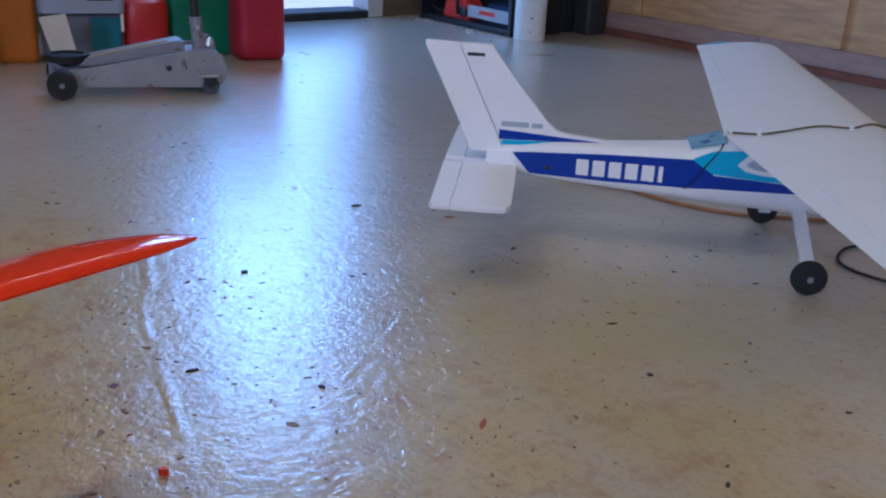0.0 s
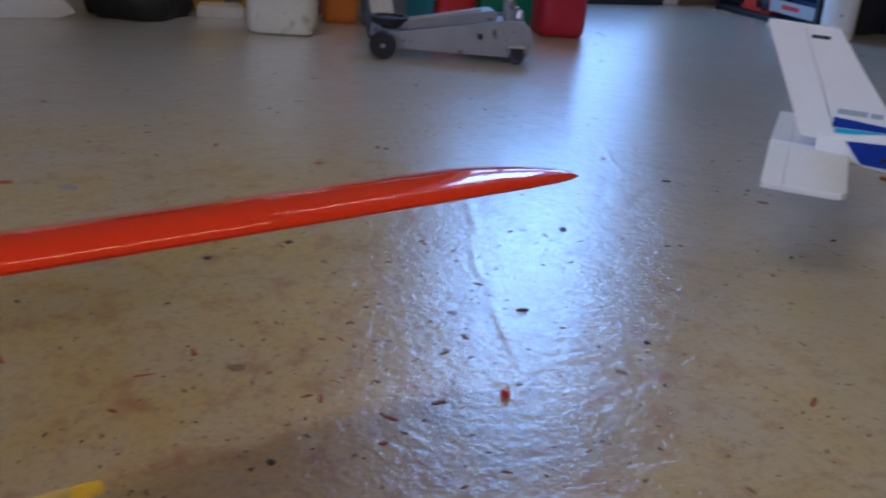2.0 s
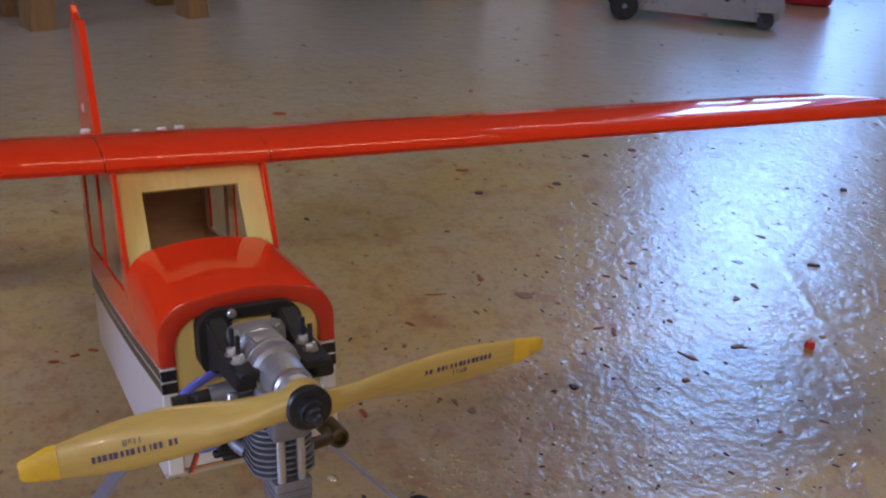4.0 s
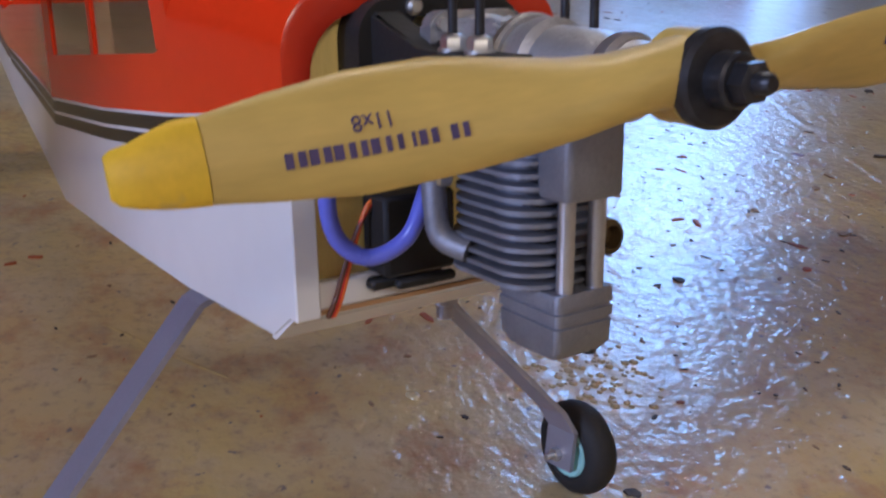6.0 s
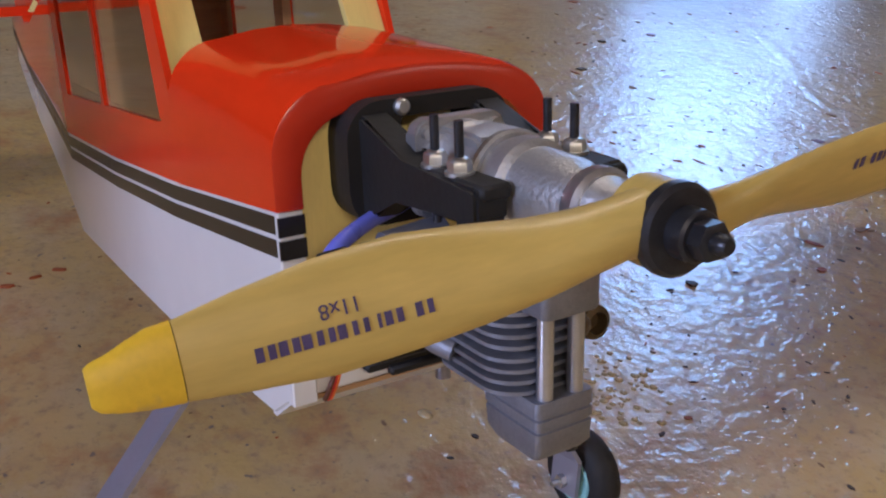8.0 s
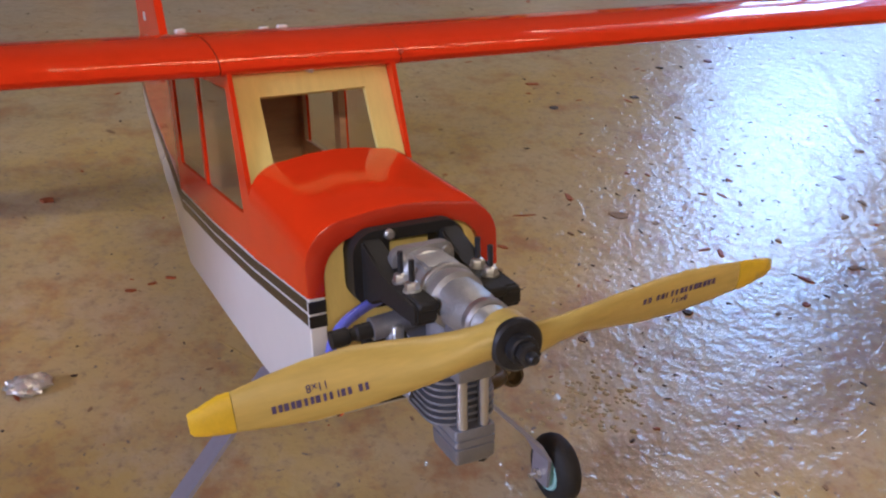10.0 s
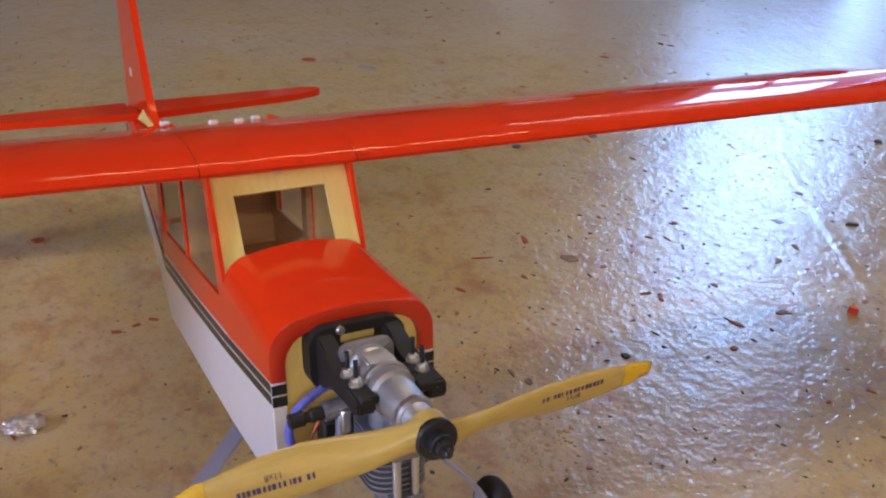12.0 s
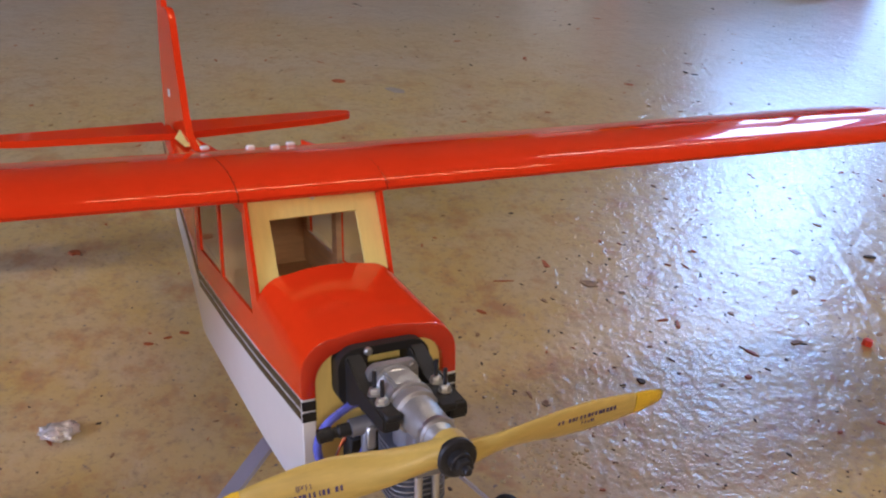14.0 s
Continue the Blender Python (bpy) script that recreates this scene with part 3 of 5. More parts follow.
part("dowel", rod((-0.288, 0.060, 0.0870), (-0.2855, 0.0602, 0.0875), 0.0016, seg=10), ORANGE_DEEP, center)

# four small white blocks on the rear of the wing's upper skin
for u, v in ((-0.430, -0.056), (-0.436, -0.014), (-0.418, 0.004), (-0.424, 0.020)):
    part("white_tab", box((u, v, wing_top(u, v) + 0.001), (0.006, 0.0080, 0.004), 0.0012), WHITE_FILM, center, "small white tab on the wing top")

# tail
def flat_surface(outline, thick, up):
    """A rounded-edge slab; outline of (u, s): s along v for the stabilizer, along w for the fin."""
    c = Vector((sum(p[0] for p in outline) / len(outline), sum(p[1] for p in outline) / len(outline)))
    rings = []
    for k, h in ((0.90, -0.5), (0.985, -0.36), (1.0, 0.0), (0.985, 0.36), (0.90, 0.5)):
        ring = []
        for p in outline:
            d = Vector(p) - c
            d = d * (1 - (1 - k) * 0.006 / 0.1 * 0.9) if d.length else d
            ring.append(up(c + d, h * thick))
        rings.append(ring)
    return loft(rings)


SW = 0.0125
for sgn in (-1, 1):
    out = [(-0.872, sgn * 0.006), (-0.882, sgn * 0.08), (-0.899, sgn * 0.20), (-0.912, sgn * 0.235), (-0.922, sgn * 0.250), (-0.931, sgn * 0.254), (-0.9315, sgn * 0.006)]
    part("stabilizer", flat_surface(out, 0.009, lambda p, h: Vector((p.x, p.y, SW + h))), ORANGE, plane)
    out = [(-0.9335, sgn * 0.012), (-0.9335, sgn * 0.254), (-0.942, sgn * 0.256), (-0.949, sgn * 0.250), (-0.954, sgn * 0.235), (-0.958, sgn * 0.012)]
    part("elevator", flat_surface(out, 0.0075, lambda p, h: Vector((p.x, p.y, SW + h))), ORANGE, plane)
part("fin", flat_surface([(-0.775, 0.013), (-0.815, 0.024), (-0.833, 0.045), (-0.862, 0.11), (-0.880, 0.158), (-0.888, 0.170), (-0.900, 0.175), (-0.928, 0.176), (-0.936, 0.170), (-0.936, 0.010)], 0.009, lambda p, h: Vector((p.x, h, p.y))), ORANGE, plane)
part("rudder", flat_surface([(-0.939, 0.0), (-0.939, 0.182), (-0.948, 0.192), (-0.962, 0.194), (-0.976, 0.186), (-0.988, 0.10), (-0.990, 0.0)], 0.0075, lambda p, h: Vector((p.x, h, p.y))), ORANGE, plane)
part("hinge_tape", box((-0.925, -0.0052, 0.062), (0.010, 0.001, 0.010)), WHITE_FILM, plane, "small white tape square")
part("root_fillet", loft([[Vector((-0.80, -0.010, 0.014)), Vector((-0.80, 0.010, 0.014)), Vector((-0.80, 0, 0.020))], [Vector((-0.865, -0.012, 0.012)), Vector((-0.865, 0.012, 0.012)), Vector((-0.865, 0, 0.030))]]), PLY, plane, "bare wooden fillet at the fin root")
tail = part("tail_strut", rod((-0.93, 0, -0.045), gear(-1.09, 0.045, 0.016), 0.0016), STEEL, plane)
tw = gear(-1.09, 0.045, 0.0125)
part("tail_wheel", lathe([(0.004, -0.005), (0.0105, -0.005), (0.0125, -0.002), (0.0125, 0.002), (0.0105, 0.005), (0.004, 0.005)], tw, (0, 1, 0)), RUBBER, tail)

# landing gear: bent aluminium strip, wheels with pale hubs
strap = part("landing_gear", ribbon([gear(-0.243, -0.047, 0.1625), gear(-0.243, 0.047, 0.1625)], gear(1, 0, 0) - gear(0, 0, 0), 0.030, 0.003), ALU_STRIP, plane, "dull aluminium strip landing gear", smooth=False)
for sgn in (-1, 1):
    out = 0.157 if sgn < 0 else 0.1548
    pts = [gear(-0.243, sgn * 0.046, 0.1625), gear(-0.242, sgn * 0.055, 0.159), gear(-0.217, sgn * (out - 0.007), 0.058), gear(-0.212, sgn * (out - 0.001), 0.046), gear(-0.212, sgn * out, 0.019)]
    leg = part("gear_leg", ribbon(pts, V(1, 0, 0.07), 0.0235, 0.0028), ALU_STRIP, strap, smooth=False)
    ax = gear(-0.212, sgn * out, 0.0285)
    part("axle", rod(ax - V(0, sgn * 0.011, 0), ax + V(0, sgn * 0.026, 0), 0.0018, seg=10), STEEL, strap)
    part("axle_nut", lathe([(0.0042, 0), (0.0042, 0.0035)], ax - V(0, sgn * 0.0055, 0), (0, sgn, 0), 6), STEEL, strap)
    wc = ax + V(0, sgn * 0.0135, 0)
    prof = [(0.0160, -0.0085), (0.0180, -0.0103), (0.0225, -0.0100), (0.0265, -0.0070), (0.0285, -0.0025), (0.0285, 0.0025), (0.0265, 0.0070), (0.0225, 0.0100), (0.0180, 0.0103), (0.0160, 0.0085)]
    part("tyre", lathe(prof, wc, (0, 1, 0), 40), RUBBER, strap, "black rubber tyre")
    bm = lathe([(0.0163, -0.0088), (0.0155, -0.0100), (0.0125, -0.0092), (0.0115, -0.0050), (0.004, -0.0045), (0.004, 0.0045), (0.0115, 0.0050), (0.0125, 0.0092), (0.0155, 0.0100), (0.0163, 0.0088)], wc, (0, 1, 0), 28)
    part("wheel_hub", bm, TEAL_HUB, strap, "pale green plastic wheel hub")
part("strap_bolt", lathe([(0.0062, 0), (0.0062, 0.005), (0.0036, 0.0065), (0.0036, 0.012)], (-0.1885, 0.029, -0.1052), (0, 0, -1), 10), ALU_STRIP, strap, "dull screw end under the chin")

# engine: black mount, cast crankcase, finned inverted cylinder
ENG = pose(0, -0.003, 0)
engine = part("engine", lathe([(0.010, -0.128), (0.0150, -0.126), (0.0155, -0.112), (0.0140, -0.110), (0.0140, -0.086), (0.0150, -0.084), (0.0150, -0.078), (0.0128, -0.076), (0.0122, -0.060), (0.0108, -0.056), (0.0098, -0.044), (0.0086, -0.042), (0.0080, -0.034)], (0, 0, -0.0035), (1, 0, 0), 32), ALU_LIGHT, plane, "cast aluminium four-stroke engine hung upside down")
engine.matrix_basis = ENG
part("front_ring", lathe([(0.0113, -0.052), (0.0119, -0.0505), (0.0119, -0.047), (0.0105, -0.0455)], (0, 0, -0.0035), (1, 0, 0), 32), ALU_BRIGHT, engine)
back = part("backplate", prism(round_rect(0.035, 0.033, 0.005, cx=0.0, cy=-0.0035), 0, -0.1235, -0.1175, bevel=0.0008), ALU_LIGHT, engine)
for sgn in (-1, 1):
    part("corner_screw", lathe([(0.0022, 0), (0.0022, 0.002)], (-0.1175, sgn * 0.0130, 0.0088), (1, 0, 0), 10), STEEL, back)
part("top_pad", prism([(-0.118, 0.0105), (-0.096, 0.0110), (-0.0925, 0.0095), (-0.0925, 0.0), (-0.118, 0.0)], 1, -0.0095, 0.0095, bevel=0.0015), ALU_LIGHT, engine)
part("case_rib", lathe([(0.0153, -0.0915), (0.0162, -0.0905), (0.0162, -0.0885), (0.0153, -0.0875)], (0, 0, -0.0035), (1, 0, 0), 32), ALU_LIGHT, engine)
for sgn in (-1, 1):
    part("lug", box((-0.087, sgn * 0.0185, -0.0005), (0.034, 0.011, 0.005), 0.0012), BLACK_PLASTIC, engine)


def frame_prism(outer, inner, lo, hi):
    """A slab across the fuselage with an opening; both outlines have as many points."""
    ring = [[Vector((u, *p)) for p in line] for line, u in ((outer, lo), (outer, hi), (inner, hi), (inner, lo), (outer, lo))]
    return loft(ring, False)


mount = part("engine_mount", frame_prism(round_rect(0.066, 0.0435, 0.013, cx=-0.0005, cy=-0.0048), round_rect(0.029, 0.013, 0.002, cx=0.002, cy=0.0040), -0.1555, -0.1405), BLACK_PLASTIC, plane, "black plastic engine mount bolted to the firewall")
for sgn in (-1, 1):
    beam = [(-0.147, -0.024), (-0.147, 0.0135), (-0.139, 0.0125), (-0.113, 0.0012), (-0.0735, 0.0012), (-0.071, -0.0012), (-0.071, -0.0085), (-0.0735, -0.0105), (-0.118, -0.0110), (-0.135, -0.022)]
    part("beam", prism(beam, 1, sgn * 0.0228 - 0.0058, sgn * 0.0228 + 0.0058, bevel=0.0012), BLACK_PLASTIC, mount)
    for u in (-0.1020, -0.0882):
        part("stud", rod((u, sgn * 0.0215 - 0.001, -0.016), (u, sgn * 0.0215 - 0.001, 0.0178), 0.0015, seg=10), DARK_STEEL, mount)
        part("nut", lathe([(0.0038, 0), (0.0038, 0.0024), (0.0032, 0.0036), (0.0020, 0.0042)], (u, sgn * 0.0215 - 0.001, 0.0028), (0, 0, 1), 6), STEEL, mount, "zinc hex nut")
        part("washer", lathe([(0.0046, 0), (0.0046, 0.0012)], (u, sgn * 0.0215 - 0.001, 0.0016), (0, 0, 1), 14), STEEL, mount)
part("screw", lathe([(0.0030, 0), (0.0030, 0.002), (0.0020, 0.003)], (-0.1408, -0.0125, 0.0140), (1, 0, 0), 12), STEEL, mount, "zinc screw head")

CU = -0.089
part("cylinder", lathe([(0.0125, -0.070), (0.0125, -0.010)], (CU, 0.001, 0), (0, 0, 1), 24), ALU, engine)
for i in range(11):
    w = -0.0285 - i * 0.0037
    grow = 0.0 if i < 7 else 0.0015
    ring = round_rect(0.0435 + grow, 0.036 + grow, 0.0125, 6, -0.0930, 0.0015)
    part("cooling_fin", loft([[Vector((x, y, w)) for x, y in ring], [Vector((x, y, w - 0.00135)) for x, y in ring]]), ALU, engine)
cov = [(0.029, 0.0220, -0.0675), (0.0295, 0.0225, -0.0685), (0.0295, 0.0225, -0.0722), (0.0283, 0.0213, -0.0726), (0.0283, 0.0213, -0.0732), (0.0295, 0.0225, -0.0736), (0.0295, 0.0225, -0.0765),
       (0.0280, 0.0210, -0.0769), (0.0280, 0.0210, -0.0777), (0.0292, 0.0222, -0.0781), (0.0285, 0.0217, -0.0850), (0.0225, 0.0190, -0.0885)]
rings = [[Vector((x, y, w)) for x, y in round_rect(a, b, 0.0018, 3, -0.0790, 0.0018)] for a, b, w in cov]
part("rocker_cover", loft(rings), ALU, engine, "stepped cast rocker cover")
part("cover_screw", lathe([(0.0028, 0), (0.0028, 0.0025)], (-0.0700, 0.0075, -0.0895), (0, 0, 1), 8), DARK_STEEL, engine)
house = [(0.014, 0.020, -0.008), (0.015, 0.022, -0.018), (0.015, 0.0215, -0.0375), (0.014, 0.0205, -0.0388)]
part("lifter_housing", loft([[Vector((x, y, w)) for x, y in round_rect(a, b, 0.0025, 4, -0.0672, 0.0008)] for a, b, w in house]), ALU, engine)
for v in (-0.0042, 0.0075):
    part("pushrod_tube", rod((-0.0668, v, -0.038), (-0.0675, v, -0.0690), 0.0027, seg=14), ALU_BRIGHT, engine, "bright pushrod tube")
part("intake_pipe", tube([(-0.115, -0.016, -0.026), (-0.112, -0.021, -0.030), (-0.110, -0.022, -0.045), (-0.108, -0.021, -0.056), (-0.100, -0.016, -0.060)], 0.0040, 12), ALU, engine)
carb = part("carburettor", rod((-0.115, -0.010, -0.0245), (-0.115, -0.032, -0.0265), 0.0062, seg=18), ALU, engine, "grey carburettor body")
part("needle_valve", lathe([(0.0045, 0), (0.0045, 0.008), (0.0035, 0.009), (0.0035, 0.012), (0.0048, 0.013), (0.0048, 0.022)], (-0.115, -0.032, -0.0265), (0, -1, -0.06), 14), BLACK_PLASTIC, carb, "black needle valve knob")
part("throttle_arm", box((-0.108, -0.020, -0.032), (0.004, 0.006, 0.016), 0.001), STEEL, carb)
part("muffler", lathe([(0.0030, 0.004), (0.0042, 0), (0.0062, 0.001), (0.0068, 0.004), (0.0068, 0.045), (0.005, 0.05)], (-0.098, 0.0430, -0.0645), (-1, 0.0, -0.05), 20), BRASS, engine, "brown tarnished exhaust muffler")
part("exhaust_elbow", tube([(-0.085, 0.014, -0.058), (-0.088, 0.025, -0.058), (-0.098, 0.034, -0.062), (-0.115, 0.041, -0.064)], 0.004, 10), BRASS, engine)
servo = part("throttle_servo", box((-0.146, -0.013, -0.0630), (0.017, 0.029, 0.029), 0.0015), BLACK_PLASTIC, plane, "black throttle servo on the firewall")
part("servo_horn", box((-0.134, -0.014, -0.0785), (0.004, 0.024, 0.0035), 0.001), BLACK_PLASTIC, servo)
part("servo_tab", box((-0.148, -0.014, -0.0815), (0.006, 0.030, 0.004), 0.001), BLACK_PLASTIC, servo)
for k, m_ in ((0, WIRE_ORANGE), (1, WIRE_RED), (2, WIRE_BROWN)):
    part("servo_wire", tube([(-0.147 + k * 0.0002, -0.021, -0.050 - k * 0.0012), (-0.1475, -0.028, -0.052 - k * 0.001), (-0.148, -0.0335 - k * 0.0004, -0.064), (-0.1475, -0.0405 - k * 0.001, -0.084), (-0.150, -0.0425 - k * 0.001, -0.091)], 0.0010, 8), m_, servo)
part("fuel_tube", tube([(-0.1435, -0.008, -0.019), (-0.141, -0.0145, -0.0205), (-0.134, -0.032, -0.0225), (-0.128, -0.0475, -0.0285), (-0.128, -0.0535, -0.042), (-0.1285, -0.0505, -0.0570), (-0.126, -0.0405, -0.0645), (-0.122, -0.0285, -0.059), (-0.119, -0.0230, -0.045), (-0.116, -0.0205, -0.031)], 0.0029, 12, 8), BLUE_TUBE, plane, "translucent blue fuel tube looped below the carburettor")

# propeller: varnished wooden blades with yellow tips, black hub washer
SPIN = pose(-0.0255, -0.0045, -0.0015, 3.0, 0, -3.0)
prop = part("propeller", lathe([(0.0105, -0.0065), (0.0118, -0.005), (0.0118, 0.005), (0.0105, 0.0065)], (0, 0, 0), (1, 0, 0), 28), MAPLE, plane, "cream wooden propeller with yellow tips")
prop.matrix_basis = SPIN
# stations along a blade: radius, chord, thickness, pitch, shift towards the leading edge
BLADE = [(0.006, 0.0175, 0.0120, 50, 0), (0.014, 0.0165, 0.0100, 48, 0), (0.024, 0.0180, 0.0075, 44, 0.0004), (0.036, 0.0203, 0.0056, 37, 0.0008), (0.052, 0.0235, 0.0044, 29, 0.0006),
         (0.070, 0.0261, 0.0036, 23, 0.0003), (0.090, 0.0255, 0.0030, 18.5, 0.0010), (0.108, 0.0211, 0.0025, 16, 0.0014), (0.1215, 0.0168, 0.0022, 14.5, 0.0018)]
TIP = [(0.1217, 0.0168, 0.0022, 14.5, 0.0018), (0.1265, 0.0160, 0.0021, 14, 0.0018), (0.1305, 0.0142, 0.0020, 13.5, 0.0022), (0.1345, 0.0118, 0.0018, 13, 0.0026), (0.1378, 0.0100, 0.0015, 13, 0.0025), (0.1393, 0.0075, 0.0010, 13, 0.0022)]
TIP_R = TIP[:-2] + [(0.1390, 0.0100, 0.0015, 13, 0.0028), (0.1412, 0.0065, 0.0010, 13, 0.0034)]


def blade_ring(r, c, t, deg, off, sgn, grow=0.0):
    """Flat-backed section; its leading edge goes forward and, on the right of the plane, down."""
    ring, q = [], radians(deg)
    n = 9
    for i in range(2 * n):
        a = math.pi * i / n
        x = math.cos(a) * (c / 2 + grow) + off
        y = math.sin(a) * ((t if math.sin(a) > 0 else 0.35 * t) + grow)
        ring.append(Vector((x * math.sin(q) + y * math.cos(q), sgn * r, sgn * (x * math.cos(q) - y * math.sin(q)))))
    return ring


for sgn in (-1, 1):
    blade = part("blade", loft([blade_ring(*s, sgn) for s in BLADE]), MAPLE, prop)
    part("painted_tip", loft([blade_ring(*s, sgn, 0.00015) for s in (TIP if sgn < 0 else TIP_R)]), YELLOW, blade, "yellow painted blade tip")
    # printed lettering: maker's line as plain bars, the size below it in figures
    def on_blade(r, x, lift=0.0005):
        s = [b for b in BLADE if b[0] <= r][-1]
        e = [b for b in BLADE if b[0] > r][0]
        k = (r - s[0]) / (e[0] - s[0])
        c, t, deg, off = (s[i] + k * (e[i] - s[i]) for i in (1, 2, 3, 4))
        q = radians(deg)
        xx = (x - off) / (c / 2)
        y = t * math.sqrt(max(0.0, 1 - xx * xx)) + lift
        return Vector((x * math.sin(q) + y * math.cos(q), sgn * r, sgn * (x * math.cos(q) - y * math.sin(q))))
    ink = random.Random(3)
    for r0, r1 in ((0.0665, 0.0720), (0.0738, 0.0798), (0.0818, 0.1072)):
        rr = r0
        while rr < r1 - 0.0006:
            r2 = min(rr + ink.uniform(0.0012, 0.0021), r1)
            bm = loft([[on_blade(r, x, h) for x, h in ((0.0032, 0.0001), (0.0063, 0.0001), (0.0063, 0.0003), (0.0032, 0.0003))] for r in (rr, r2)])
            part("lettering", bm, INK, blade, smooth=False)
            rr += 0.0026
    cu = bpy.data.curves.new("size_figures", "FONT")
    cu.body, cu.size, cu.extrude, cu.align_x, cu.align_y = "11x8", 0.0048, 0.0001, "CENTER", "CENTER"
    tob = new("size_tmp", cu)
    dg = bpy.context.evaluated_depsgraph_get()
    tme = bpy.data.meshes.new_from_object(tob.evaluated_get(dg))
    bpy.data.objects.remove(tob)
    for v in tme.vertices:
        v.co = on_blade(0.0874 - v.co.x * -1.0 * 1.0, -0.0004 + v.co.y, 0.0002 + v.co.z)
    tme.materials.append(INK)
    fig = new("size_figures", tme)
    fig.parent = blade
disc = part("hub_washer", lathe([(0.0122, 0.0066), (0.0122, 0.0095), (0.0110, 0.0108), (0.0068, 0.0112)], (0, 0, 0), (1, 0, 0), 32), DARK_STEEL, prop, "black steel propeller washer")
part("hub_nut", lathe([(0.0068, 0.0112), (0.0068, 0.0165), (0.0060, 0.0172)], (0, 0, 0), (1, 0, 0), 20), DARK_STEEL, prop)
part("lock_nut", lathe([(0.0052, 0.0170), (0.0052, 0.0215), (0.0042, 0.0220)], (0, 0, 0), (1, 0, 0), 6), DARK_STEEL, prop)
part("shaft_end", lathe([(0.0027, 0.0218), (0.0027, 0.0250), (0.0018, 0.0262)], (0, 0, 0), (1, 0, 0), 16), DARK_STEEL, prop, "dull steel shaft end")


# ---- the white model airplane ----
jet = empty("model_airplane", pose(0.952, 3.187, 0, 0, 0, 16.5), "white foam high-wing model airplane with blue stripes on its wheels", "model airplane")
# stations: along, half width, bottom, top
CS = [(0.42, 0.030, 0.135, 0.190), (0.38, 0.052, 0.118, 0.205), (0.22, 0.062, 0.108, 0.225), (0.17, 0.064, 0.107, 0.262), (0.0, 0.066, 0.108, 0.272), (-0.15, 0.060, 0.116, 0.256), (-0.235, 0.052, 0.121, 0.236), (-0.36, 0.040, 0.129, 0.228), (-0.50, 0.029, 0.138, 0.222), (-0.62, 0.019, 0.150, 0.205), (-0.66, 0.012, 0.163, 0.196)]


def cs_at(f):
    for s, e in zip(CS, CS[1:]):
        if e[0] <= f <= s[0]:
            k = (f - s[0]) / (e[0] - s[0])
            return [s[i] + k * (e[i] - s[i]) for i in (1, 2, 3)]
    return CS[-1][1:]


rings = []
for f, hw, bo, to in CS:
    r = min(hw, (to - bo) / 2) * 0.55
    rings.append([Vector((f, y, z)) for y, z in round_rect(2 * hw, to - bo, r, 5, 0, (to + bo) / 2)])
part("fuselage", loft(rings), WHITE_FOAM, jet, "smooth white foam fuselage")


def side_patch(pts, sgn, out, bm=None):
    """A decal on the fuselage side: outline rows of (along, low, high)."""
    rings = []
    for f, z0, z1 in pts:
        hw, bo, to = cs_at(f)
        rings.append([Vector((f, sgn * (hw + out), z0)), Vector((f, sgn * (hw + out), z1)), Vector((f, sgn * (hw - 0.001), z1)), Vector((f, sgn * (hw - 0.001), z0))])
    return loft(rings, True, bm)


def steps(rows, n=5):
    out = []
    for a, b in zip(rows, rows[1:]):
        out += [tuple(a[i] + (b[i] - a[i]) * k / n for i in range(3)) for k in range(n)]
    return out + [rows[-1]]


for sgn in (-1, 1):
    st = part("blue_stripe", side_patch(steps([(-0.603, 0.194, 0.1955), (-0.566, 0.152, 0.1985), (-0.40, 0.149, 0.208), (-0.22, 0.152, 0.214), (-0.18, 0.155, 0.184), (0.05, 0.160, 0.174), (0.30, 0.164, 0.176)]), sgn, 0.0006), BLUE_DECAL, jet, "royal blue side stripe with white figures", smooth=False)
    part("cyan_panel", side_patch(steps([(-0.225, 0.2125, 0.217), (-0.185, 0.187, 0.236), (-0.10, 0.181, 0.244), (0.10, 0.177, 0.244)]), sgn, 0.0009), CYAN_DECAL, jet, "light blue cabin panel", smooth=False)
    part("window_ring", side_patch(steps([(-0.135, 0.209, 0.213), (-0.118, 0.198, 0.232), (-0.08, 0.192, 0.240), (0.08, 0.190, 0.240)]), sgn, 0.0012), WHITE_FOAM, jet, smooth=False)
    part("side_window", side_patch(steps([(-0.118, 0.211, 0.215), (-0.10, 0.204, 0.230), (-0.06, 0.200, 0.234), (0.07, 0.200, 0.234)]), sgn, 0.0015), GREY_DECAL, jet, "grey printed side window", smooth=False)
    # registration: one plain upright bar for each character
    for i in range(6):
        w = 0.026 if i < 5 else 0.009
        f0 = -0.466 + i * 0.0345
        rows = [(f0, 0.1585, 0.1925), (f0 + w, 0.1580, 0.1930)]
        part("character_bar", side_patch(rows, sgn, 0.0010), WHITE_FOAM, st, smooth=False)
    part("vent", lathe([(0.006, 0), (0.006, 0.002)], (-0.525, sgn * (cs_at(-0.525)[0]), 0.168), (0, sgn, 0), 10), DARK_STEEL, jet)
rear = part("rear_window", loft([[Vector((-0.232, y, 0.2375)) for y in (-0.044, 0.044)] + [Vector((-0.232, y, 0.2345)) for y in (0.044, -0.044)], [Vector((-0.162, y, 0.2575)) for y in (-0.05, 0.05)] + [Vector((-0.162, y, 0.2535)) for y in (0.05, -0.05)]]), mat("smoky_blue_film", (0.17, 0.36, 0.48), 0.3, vary=0.06), jet, "light blue rear window", smooth=False)
